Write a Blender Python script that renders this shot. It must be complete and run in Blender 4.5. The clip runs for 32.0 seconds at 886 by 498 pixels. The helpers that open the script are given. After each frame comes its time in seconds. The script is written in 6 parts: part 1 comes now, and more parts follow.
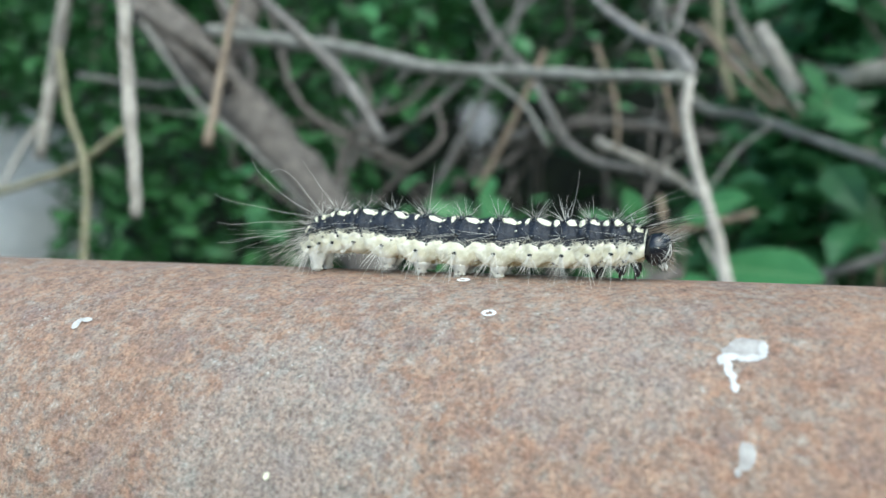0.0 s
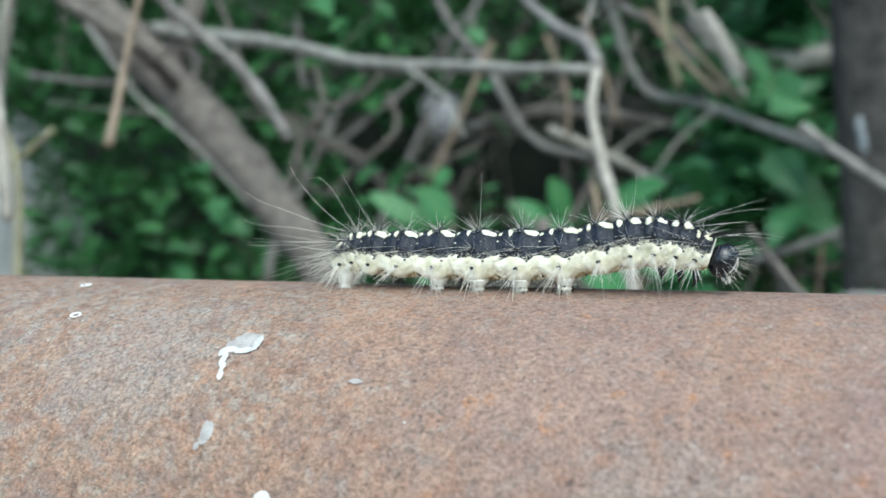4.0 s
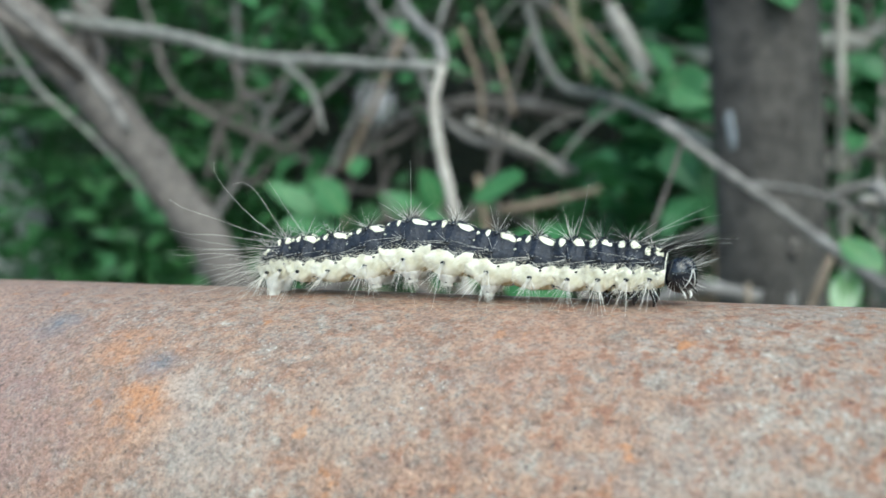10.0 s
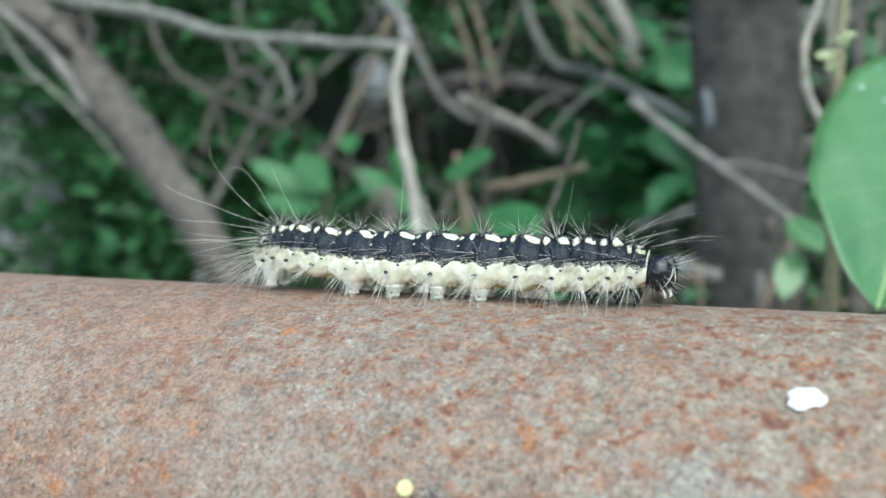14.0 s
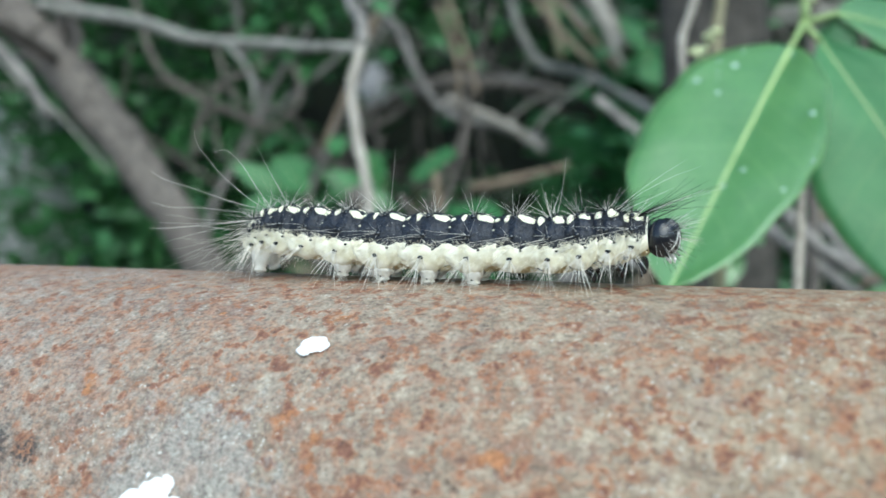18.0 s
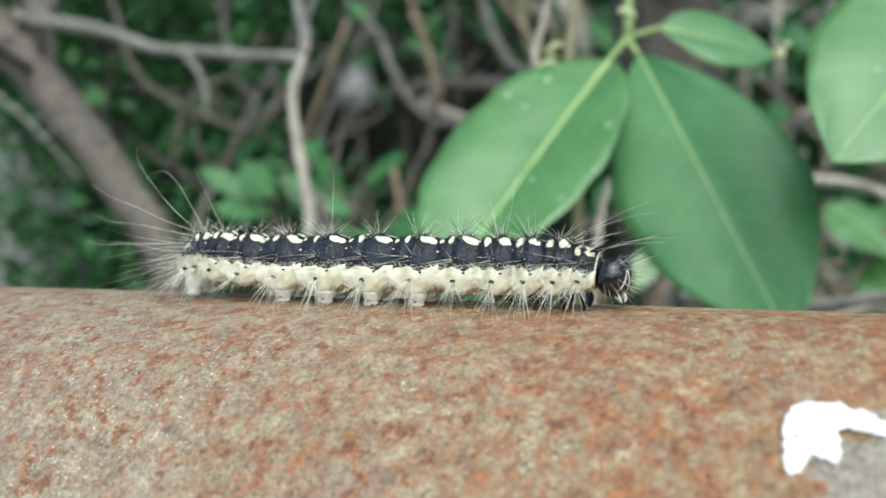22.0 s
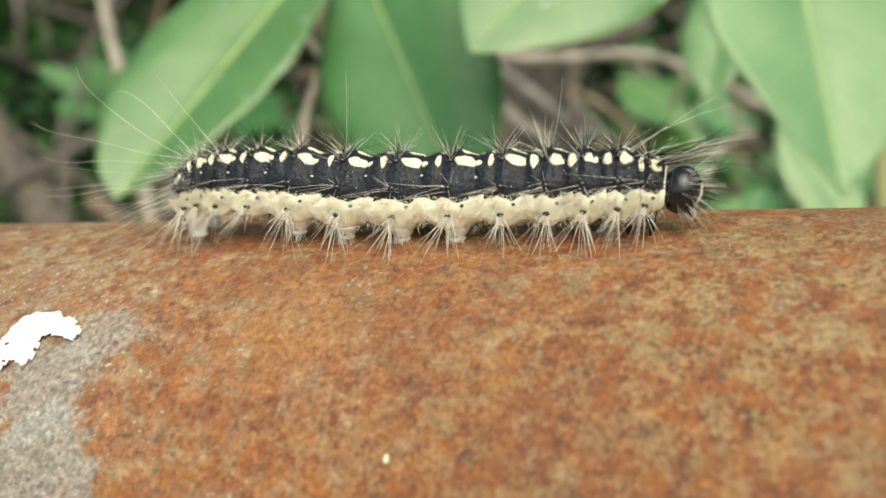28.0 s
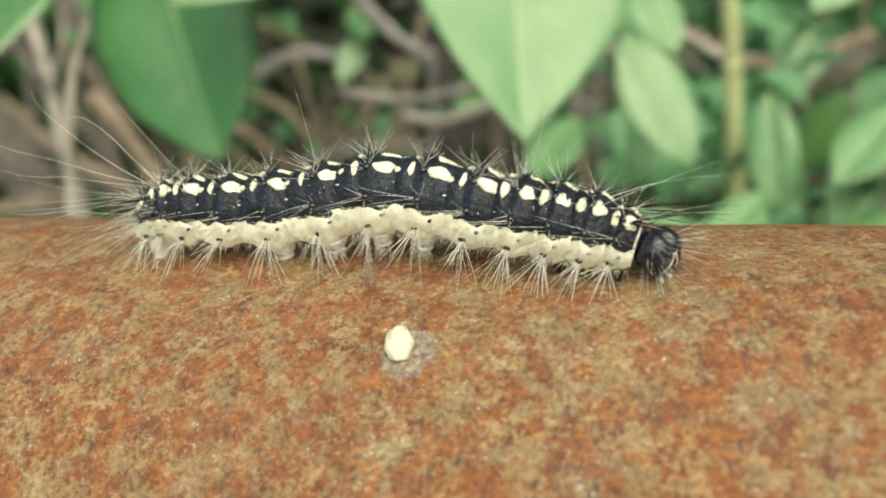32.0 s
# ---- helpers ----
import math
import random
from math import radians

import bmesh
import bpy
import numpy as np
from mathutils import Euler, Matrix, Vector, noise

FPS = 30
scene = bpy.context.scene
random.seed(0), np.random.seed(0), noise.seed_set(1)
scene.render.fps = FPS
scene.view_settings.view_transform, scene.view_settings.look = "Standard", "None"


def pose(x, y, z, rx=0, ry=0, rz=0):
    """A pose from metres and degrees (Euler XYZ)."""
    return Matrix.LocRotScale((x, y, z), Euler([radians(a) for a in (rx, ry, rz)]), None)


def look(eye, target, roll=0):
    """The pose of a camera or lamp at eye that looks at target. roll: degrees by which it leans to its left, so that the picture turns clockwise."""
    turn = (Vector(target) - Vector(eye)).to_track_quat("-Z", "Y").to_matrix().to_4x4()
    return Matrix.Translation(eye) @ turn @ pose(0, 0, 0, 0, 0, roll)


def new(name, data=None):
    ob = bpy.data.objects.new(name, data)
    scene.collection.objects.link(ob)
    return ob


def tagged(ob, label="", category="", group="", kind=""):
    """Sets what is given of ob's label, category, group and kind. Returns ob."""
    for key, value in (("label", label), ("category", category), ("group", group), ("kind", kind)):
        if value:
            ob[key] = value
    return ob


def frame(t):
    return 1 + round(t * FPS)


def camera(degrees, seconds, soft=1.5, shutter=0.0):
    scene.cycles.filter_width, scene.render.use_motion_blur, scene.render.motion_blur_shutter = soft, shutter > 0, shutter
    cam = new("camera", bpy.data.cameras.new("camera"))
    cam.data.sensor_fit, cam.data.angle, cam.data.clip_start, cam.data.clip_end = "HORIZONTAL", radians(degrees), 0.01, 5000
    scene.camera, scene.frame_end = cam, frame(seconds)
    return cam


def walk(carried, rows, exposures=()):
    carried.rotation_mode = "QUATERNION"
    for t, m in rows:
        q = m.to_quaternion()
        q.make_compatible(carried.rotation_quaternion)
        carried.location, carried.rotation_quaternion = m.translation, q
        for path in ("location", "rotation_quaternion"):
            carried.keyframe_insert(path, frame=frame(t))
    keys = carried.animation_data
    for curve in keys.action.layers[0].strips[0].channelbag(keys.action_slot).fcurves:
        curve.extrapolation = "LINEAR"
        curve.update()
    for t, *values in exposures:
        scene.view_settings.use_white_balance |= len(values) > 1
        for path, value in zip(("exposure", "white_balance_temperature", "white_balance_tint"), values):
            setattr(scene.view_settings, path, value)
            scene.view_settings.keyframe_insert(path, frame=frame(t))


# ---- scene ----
cam = camera(53.1, 32.0, shutter=0.25)
PATH = [
    (0, (0.0252, -0.0971, 0.9544), (-0.0427, 0.0910, 0.9511), 1.09),
    (0.5, (0.0308, -0.0955, 0.9532), (-0.0384, 0.0921, 0.9496), 0.89),
    (1, (0.0364, -0.0951, 0.9535), (-0.0327, 0.0925, 0.9494), 0.94),
    (1.5, (0.0418, -0.0954, 0.9551), (-0.0275, 0.0922, 0.9499), 0.63),
    (2, (0.0478, -0.0956, 0.9566), (-0.0212, 0.0921, 0.9507), 0.38),
    (2.5, (0.0522, -0.0954, 0.9573), (-0.0161, 0.0925, 0.9511), 0.36),
    (3, (0.0600, -0.0965, 0.9582), (-0.0079, 0.0915, 0.9517), 0.33),
    (3.5, (0.0661, -0.0948, 0.9576), (-0.0010, 0.0935, 0.9516), 0.06),
    (5.5, (0.0943, -0.0946, 0.9563), (0.0306, 0.0948, 0.9498), -0.17),
    (6, (0.1013, -0.0941, 0.9547), (0.0376, 0.0954, 0.9487), -0.34),
    (6.5, (0.1116, -0.0937, 0.9556), (0.0481, 0.0958, 0.9487), -0.47),
    (7, (0.1194, -0.0956, 0.9577), (0.0558, 0.0939, 0.9499), -0.43),
    (7.5, (0.1293, -0.0966, 0.9590), (0.0659, 0.0930, 0.9512), -0.41),
    (8, (0.1405, -0.0936, 0.9604), (0.0773, 0.0960, 0.9523), -0.45),
    (8.5, (0.1485, -0.0936, 0.9596), (0.0855, 0.0961, 0.9519), -0.45),
    (9, (0.1548, -0.0900, 0.9585), (0.0913, 0.0996, 0.9511), -0.17),
    (9.5, (0.1540, -0.0889, 0.9590), (0.0923, 0.1012, 0.9503), 0.30),
    (10, (0.1562, -0.0892, 0.9589), (0.0945, 0.1008, 0.9503), 0.14),
    (10.5, (0.1589, -0.0902, 0.9585), (0.0972, 0.0998, 0.9503), -0.01),
    (11, (0.1687, -0.0904, 0.9594), (0.1064, 0.0994, 0.9507), -0.30),
    (11.5, (0.1731, -0.0918, 0.9601), (0.1110, 0.0982, 0.9514), 0.02),
    (12, (0.1805, -0.0913, 0.9604), (0.1181, 0.0985, 0.9516), -0.18),
    (12.5, (0.1811, -0.0922, 0.9646), (0.1195, 0.0977, 0.9533), -0.01),
    (13, (0.1838, -0.0865, 0.9642), (0.1209, 0.1029, 0.9514), -0.27),
    (13.5, (0.1936, -0.0850, 0.9636), (0.1283, 0.1035, 0.9489), -0.48),
    (14, (0.1931, -0.0840, 0.9611), (0.1273, 0.1043, 0.9469), 0.27),
    (14.5, (0.1988, -0.0857, 0.9610), (0.1290, 0.1011, 0.9461), -0.15),
    (16.5, (0.2168, -0.0790, 0.9579), (0.1461, 0.1078, 0.9457), -0.41),
    (17, (0.2224, -0.0802, 0.9583), (0.1522, 0.1067, 0.9458), -0.28),
    (17.5, (0.2270, -0.0793, 0.9585), (0.1575, 0.1077, 0.9454), -0.16),
    (18, (0.2329, -0.0804, 0.9589), (0.1632, 0.1065, 0.9452), -0.35),
    (18.5, (0.2398, -0.0796, 0.9583), (0.1699, 0.1074, 0.9452), -0.42),
    (19, (0.2466, -0.0791, 0.9591), (0.1753, 0.1072, 0.9454), -0.79),
    (19.5, (0.2510, -0.0786, 0.9598), (0.1805, 0.1080, 0.9456), -0.62),
    (20, (0.2595, -0.0785, 0.9601), (0.1876, 0.1075, 0.9459), -1.01),
    (20.5, (0.2654, -0.0784, 0.9600), (0.1937, 0.1078, 0.9464), -0.93),
    (21, (0.2724, -0.0778, 0.9610), (0.2003, 0.1082, 0.9468), -1.15),
    (21.5, (0.2757, -0.0781, 0.9619), (0.2046, 0.1082, 0.9471), -1.19),
    (22, (0.2808, -0.0777, 0.9608), (0.2088, 0.1083, 0.9471), -1.06),
    (22.5, (0.2846, -0.0770, 0.9603), (0.2125, 0.1090, 0.9474), -0.88),
    (23, (0.2913, -0.0750, 0.9611), (0.2162, 0.1099, 0.9472), -1.14),
    (23.5, (0.2965, -0.0750, 0.9633), (0.2196, 0.1089, 0.9474), -1.47),
    (24, (0.3003, -0.0769, 0.9649), (0.2244, 0.1073, 0.9468), -1.58),
    (24.5, (0.3063, -0.0797, 0.9660), (0.2323, 0.1044, 0.9406), -1.98),
    (25, (0.3071, -0.0795, 0.9690), (0.2395, 0.1050, 0.9321), -2.76),
    (25.5, (0.3105, -0.0770, 0.9692), (0.2429, 0.1060, 0.9251), -3.24),
    (27.5, (0.3293, -0.0746, 0.9604), (0.2708, 0.1130, 0.9233), -4.05),
    (28, (0.3300, -0.0699, 0.9628), (0.2772, 0.1186, 0.9218), -3.83),
    (28.5, (0.3348, -0.0670, 0.9663), (0.2840, 0.1230, 0.9299), -3.79),
    (29, (0.3401, -0.0656, 0.9652), (0.2902, 0.1249, 0.9302), -3.99),
    (29.5, (0.3538, -0.0680, 0.9706), (0.3035, 0.1209, 0.9283), -3.23),
    (30, (0.3583, -0.0708, 0.9713), (0.3078, 0.1170, 0.9244), -3.22),
    (30.5, (0.3693, -0.0678, 0.9750), (0.3161, 0.1169, 0.9197), -4.09),
    (31, (0.3763, -0.0650, 0.9770), (0.3256, 0.1185, 0.9156), -3.85),
    (31.5, (0.3883, -0.0631, 0.9745), (0.3365, 0.1176, 0.9061), -4.75),
    (32, (0.3934, -0.0638, 0.9719), (0.3395, 0.1177, 0.9074), -4.43),
]
walk(cam, [(t, look(eye, target, roll)) for t, eye, target, roll in PATH],
     exposures=[(0, 1.01, 5750, -5), (4, 1.02, 5750, -5), (7, 1.07, 5760, -5), (9, 1.07, 5780, -5), (11, 0.99, 5800, -5), (12, 0.98, 5800, -5), (17, 0.92, 5650, -5), (21, 0.93, 6050, -4), (23, 0.84, 6650, -3), (24.5, 0.84, 7600, -2), (30, 0.87, 7800, -1), (32, 0.88, 7650, -5)])
cam.data.dof.use_dof = True
cam.data.dof.aperture_fstop = 26

# ---- world and light: a bright overcast sky over a shaded thicket ----
TOP = 0.95          # height of the crown of the handrail
RAD = 0.0296        # its radius
world = bpy.data.worlds.new("overcast")
scene.world = world
world.use_nodes = True
wn, wl = world.node_tree.nodes, world.node_tree.links
sky = wn.new("ShaderNodeTexSky")
sky.sky_type, sky.sun_disc = "NISHITA", False
sky.sun_elevation, sky.sun_rotation = radians(50), radians(150)
sky.air_density, sky.dust_density, sky.ozone_density = 1.0, 3.0, 1.0
wl.new(sky.outputs[0], wn["Background"].inputs[0])
wn["Background"].inputs[1].default_value = 0.13
sun_data = bpy.data.lights.new("sun", "SUN")
sun_data.energy, sun_data.angle, sun_data.color = 1.38, radians(75), (1.0, 0.96, 0.9)
sun = new("sun", sun_data)
sun.matrix_world = look((1.06, -1.67, 3.25), (0.1, 0.0, 0.95))


# ---- materials ----
def material(name):
    m = bpy.data.materials.new(name)
    m.use_nodes = True
    return m, m.node_tree.nodes, m.node_tree.links, m.node_tree.nodes["Principled BSDF"]


def noise_node(n, l, vec, scale, detail=4, rough=0.55):
    t = n.new("ShaderNodeTexNoise")
    t.inputs["Scale"].default_value, t.inputs["Detail"].default_value = scale, detail
    t.inputs["Roughness"].default_value = rough
    if vec:
        l.new(vec, t.inputs["Vector"])
    return t.outputs["Fac"]


def ramp(n, l, fac, stops):
    r = n.new("ShaderNodeValToRGB")
    e = r.color_ramp.elements
    while len(e) < len(stops):
        e.new(0.5)
    for el, (p, c) in zip(e, stops):
        el.position = p
        el.color = (c, c, c, 1) if isinstance(c, (int, float)) else (*c, 1)
    l.new(fac, r.inputs[0])
    return r.outputs["Color"]


def mix(n, l, fac, a, b, mode="MIX"):
    x = n.new("ShaderNodeMix")
    x.data_type, x.blend_type = "RGBA", mode
    for sock, v in ((x.inputs["Factor"], fac), (x.inputs["A"], a), (x.inputs["B"], b)):
        if isinstance(v, (int, float)):
            sock.default_value = v
        elif isinstance(v, tuple):
            sock.default_value = (*v, 1)
        else:
            l.new(v, sock)
    return x.outputs["Result"]


def calc(n, l, op, a, b):
    x = n.new("ShaderNodeMath")
    x.operation = op
    for sock, v in zip(x.inputs, (a, b)):
        if isinstance(v, (int, float)):
            sock.default_value = v
        else:
            l.new(v, sock)
    return x.outputs[0]


def bump(n, l, bsdf, height, strength, dist):
    b = n.new("ShaderNodeBump")
    b.inputs["Strength"].default_value, b.inputs["Distance"].default_value = strength, dist
    l.new(height, b.inputs["Height"])
    l.new(b.outputs[0], bsdf.inputs["Normal"])


def coords(n, which="Object"):
    return n.new("ShaderNodeTexCoord").outputs[which]


def mottled(name, dark, light, scale, rough=0.6, bumps=0.3, dist=0.001, fine=8.0, spread=0.0, through_light=0.0, spec=0.5):
    """Two-scale mottling between two colours, with relief; spread varies whole pieces."""
    m, n, l, b = material(name)
    v = coords(n)
    big, small = noise_node(n, l, v, scale), noise_node(n, l, v, scale * fine, 3)
    f = calc(n, l, "ADD", calc(n, l, "MULTIPLY", big, 0.65), calc(n, l, "MULTIPLY", small, 0.35))
    c = ramp(n, l, f, [(0.32, dark), (0.68, light)])
    if spread:
        g = n.new("ShaderNodeNewGeometry")
        k = calc(n, l, "ADD", calc(n, l, "MULTIPLY", g.outputs["Random Per Island"], spread), 1 - spread * 0.5)
        hs = n.new("ShaderNodeHueSaturation")
        l.new(c, hs.inputs["Color"])
        l.new(k, hs.inputs["Value"])
        c = hs.outputs["Color"]
    l.new(c, b.inputs["Base Color"])
    b.inputs["Roughness"].default_value = rough
    b.inputs["Specular IOR Level"].default_value = spec
    bump(n, l, b, small, bumps, dist)
    if through_light:
        t = n.new("ShaderNodeBsdfTranslucent")
        l.new(c, t.inputs["Color"])
        x = n.new("ShaderNodeMixShader")
        x.inputs[0].default_value = through_light
        l.new(b.outputs[0], x.inputs[1])
        l.new(t.outputs[0], x.inputs[2])
        l.new(x.outputs[0], n["Material Output"].inputs["Surface"])
    return m


# bare grey patches in the rust: metres along, degrees from the crown, radius, strength
BARE = [(0.2862, 42.0, 0.0048, 0.75), (0.2872, 55.0, 0.0060, 0.75), (0.2895, 34.0, 0.0030, 0.6),
        (0.1905, 60.0, 0.0085, 0.6), (0.3757, 27.5, 0.0022, 0.5), (-0.016, 60.0, 0.014, 0.35), (0.012, 40.0, 0.010, 0.25), (0.066, 66.0, 0.009, 0.2)]


# stains in the rust: metres along, degrees from the crown, radius, strength, colour
STAINS = [(0.0889, 25.8, 0.0030, 1.0, (0.165, 0.168, 0.180)), (0.1044, 37.4, 0.0028, 1.0, (0.172, 0.175, 0.188)), (0.1058, 46.0, 0.0055, 0.75, (0.46, 0.215, 0.095)), (0.0990, 33.0, 0.0040, 0.5, (0.42, 0.205, 0.10)), (0.0850, 44.0, 0.0120, 0.55, (0.250, 0.165, 0.148)), (0.0930, 56.0, 0.0100, 0.45, (0.265, 0.168, 0.150)),
          (0.0740, 30.0, 0.0090, 0.4, (0.37, 0.215, 0.135)), (0.1120, 52.0, 0.0080, 0.45, (0.37, 0.36, 0.325)), (0.1090, 41.0, 0.0035, 0.5, (0.40, 0.385, 0.35)), (0.1260, 44.0, 0.0070, 0.35, (0.36, 0.33, 0.28)),
          (0.1400, 26.0, 0.0080, 0.4, (0.37, 0.215, 0.150)), (0.1741, 54.6, 0.0013, 0.9, (0.36, 0.165, 0.085)), (0.1550, 50.0, 0.0090, 0.35, (0.34, 0.32, 0.285)), (0.0560, 40.0, 0.0090, 0.3, (0.37, 0.25, 0.19)),
          (0.0350, 24.0, 0.0080, 0.35, (0.41, 0.245, 0.155)), (0.0100, 33.0, 0.0060, 0.3, (0.30, 0.20, 0.165)), (0.2480, 56.0, 0.0050, 0.4, (0.30, 0.17, 0.14)), (0.2330, 58.0, 0.0060, 0.35, (0.35, 0.36, 0.33)),
          (0.3231, 49.0, 0.0080, 0.55, (0.20, 0.088, 0.050)), (0.3117, 37.0, 0.0060, 0.4, (0.23, 0.098, 0.052)), (0.3420, 52.0, 0.0080, 0.4, (0.21, 0.092, 0.050)), (0.3030, 33.0, 0.0060, 0.4, (0.43, 0.205, 0.075))]


SCORCHED = [(0.1708, 56.4, 0.0032), (0.1744, 55.0, 0.0016)]


def rust_material():
    m, n, l, b = material("rusted_steel")
    v = coords(n)
    sep = n.new("ShaderNodeSeparateXYZ")
    l.new(v, sep.inputs[0])
    along = calc(n, l, "MULTIPLY", calc(n, l, "ADD", sep.outputs["X"], 0.1), 2.0)
    amount = ramp(n, l, along, [(0.1, 0.54), (0.24, 0.54), (0.30, 0.59), (0.37, 0.56), (0.41, 0.545), (0.46, 0.575), (0.56, 0.475), (0.62, 0.448),
                                (0.70, 0.462), (0.76, 0.49), (0.83, 0.60), (0.90, 0.57), (0.96, 0.56)])
    spotty = ramp(n, l, along, [(0.1, 0.2), (0.44, 0.3), (0.56, 1.0), (0.76, 1.0), (0.84, 0.5), (0.96, 0.4)])
    w = v
    flecks = noise_node(n, l, w, 820, 6, 0.68)
    blotch = noise_node(n, l, w, 300, 6, 0.68)
    broad = noise_node(n, l, w, 45, 4, 0.6)
    grain = noise_node(n, l, w, 2300, 5, 0.7)
    spark = noise_node(n, l, w, 3300, 2, 0.5)
    f = calc(n, l, "ADD", calc(n, l, "MULTIPLY", flecks, 0.68), calc(n, l, "MULTIPLY", blotch, 0.32))
    f = calc(n, l, "ADD", f, calc(n, l, "MULTIPLY", broad, 0.22))
    f = calc(n, l, "ADD", f, calc(n, l, "MULTIPLY", calc(n, l, "SUBTRACT", grain, 0.5), 0.14))
    rusty = ramp(n, l, calc(n, l, "ADD", calc(n, l, "SUBTRACT", f, 0.61), amount), [(0.42, 0.0), (0.50, 0.55), (0.58, 1.0)])
    late = ramp(n, l, along, [(0.53, 0.0), (0.79, 1.0)])
    smooth = ramp(n, l, along, [(0.26, 0.0), (0.31, 1.0), (0.36, 1.0), (0.42, 0.0)])
    tone = calc(n, l, "ADD", calc(n, l, "MULTIPLY", noise_node(n, l, w, 420, 5, 0.68), 0.75), calc(n, l, "MULTIPLY", grain, 0.25))
    scale_col = mix(n, l, late, ramp(n, l, tone, [(0.33, (0.190, 0.158, 0.129)), (0.5, (0.310, 0.267, 0.224)), (0.66, (0.42, 0.378, 0.322))]),
                    ramp(n, l, tone, [(0.33, (0.210, 0.145, 0.078)), (0.5, (0.35, 0.262, 0.150)), (0.66, (0.47, 0.375, 0.235))]))
    tone2 = noise_node(n, l, w, 560, 6, 0.7)
    rust_col = mix(n, l, late, ramp(n, l, tone2, [(0.28, (0.150, 0.098, 0.076)), (0.45, (0.272, 0.180, 0.134)), (0.58, (0.352, 0.228, 0.160)), (0.74, (0.430, 0.292, 0.205))]),
                   ramp(n, l, tone2, [(0.28, (0.090, 0.038, 0.027)), (0.45, (0.250, 0.092, 0.040)), (0.58, (0.335, 0.128, 0.045)), (0.74, (0.43, 0.200, 0.075))]))
    col = mix(n, l, rusty, scale_col, rust_col)
    mauve = ramp(n, l, noise_node(n, l, w, 200, 5, 0.68), [(0.52, 0.0), (0.66, 1.0)])
    col = mix(n, l, calc(n, l, "MULTIPLY", mauve, ramp(n, l, along, [(0.24, 0.65), (0.34, 0.40), (0.44, 0.30)])), col, (0.225, 0.165, 0.150))
    col = mix(n, l, calc(n, l, "MULTIPLY", smooth, 0.55), col, ramp(n, l, blotch, [(0.35, (0.215, 0.142, 0.122)), (0.65, (0.325, 0.232, 0.198))]))
    halo = noise_node(n, l, w, 600, 4, 0.6)
    ring = ramp(n, l, halo, [(0.54, 0.0), (0.595, 1.0)])
    col = mix(n, l, calc(n, l, "MULTIPLY", calc(n, l, "MULTIPLY", ring, spotty), 0.75), col, mix(n, l, late, (0.335, 0.160, 0.090), (0.36, 0.150, 0.055)))
    core = ramp(n, l, halo, [(0.59, 0.0), (0.64, 1.0)])
    col = mix(n, l, calc(n, l, "MULTIPLY", calc(n, l, "MULTIPLY", core, spotty), 0.9), col, (0.185, 0.088, 0.060))
    pits = ramp(n, l, noise_node(n, l, w, 1050, 3, 0.55), [(0.30, 1.0), (0.40, 0.0)])
    col = mix(n, l, calc(n, l, "MULTIPLY", pits, 0.58), col, (0.120, 0.080, 0.066))
    orange = ramp(n, l, noise_node(n, l, w, 300, 3, 0.5), [(0.67, 0.0), (0.73, 1.0)])
    col = mix(n, l, calc(n, l, "MULTIPLY", calc(n, l, "MULTIPLY", orange, 0.55), ramp(n, l, along, [(0.25, 0.1), (0.32, 1.0)])), col, (0.48, 0.22, 0.085))
    bald = calc(n, l, "ADD", calc(n, l, "MULTIPLY", noise_node(n, l, w, 400, 6, 0.74), 0.75), calc(n, l, "MULTIPLY", grain, 0.3))
    bald = calc(n, l, "MULTIPLY", ramp(n, l, bald, [(0.51, 0.0), (0.56, 1.0)]), ramp(n, l, along, [(0.78, 0.0), (0.86, 0.55)]))
    col = mix(n, l, bald, col, ramp(n, l, tone, [(0.36, (0.20, 0.145, 0.066)), (0.5, (0.35, 0.265, 0.128)), (0.64, (0.50, 0.40, 0.21))]))
    edge = calc(n, l, "MULTIPLY", calc(n, l, "SUBTRACT", noise_node(n, l, w, 420, 5, 0.7), 0.5), 2.2)
    for x, phi, size, amount_here in BARE:
        d = n.new("ShaderNodeVectorMath")
        d.operation = "DISTANCE"
        l.new(v, d.inputs[0])
        d.inputs[1].default_value = (x, -RAD * math.sin(radians(phi)), RAD * math.cos(radians(phi)))
        near = calc(n, l, "SUBTRACT", calc(n, l, "ADD", edge, 1.0), calc(n, l, "DIVIDE", d.outputs["Value"], size))
        here = calc(n, l, "MULTIPLY", ramp(n, l, near, [(0.0, 0.0), (0.25, 1.0)]), amount_here)
        col = mix(n, l, here, col, ramp(n, l, calc(n, l, "ADD", calc(n, l, "MULTIPLY", grain, 0.6), calc(n, l, "MULTIPLY", flecks, 0.4)), [(0.34, (0.19, 0.188, 0.178)), (0.5, (0.31, 0.305, 0.285)), (0.66, (0.46, 0.45, 0.42))]))
    for x, phi, size, strength, tint in STAINS:
        d = n.new("ShaderNodeVectorMath")
        d.operation = "DISTANCE"
        l.new(v, d.inputs[0])
        d.inputs[1].default_value = (x, -RAD * math.sin(radians(phi)), RAD * math.cos(radians(phi)))
        near = calc(n, l, "SUBTRACT", calc(n, l, "ADD", edge, 1.0), calc(n, l, "DIVIDE", d.outputs["Value"], size))
        here = calc(n, l, "MULTIPLY", ramp(n, l, near, [(0.0, 0.0), (0.7, 1.0)]), ramp(n, l, flecks, [(0.38, strength * 0.45), (0.55, strength)]))
        col = mix(n, l, here, col, tint)
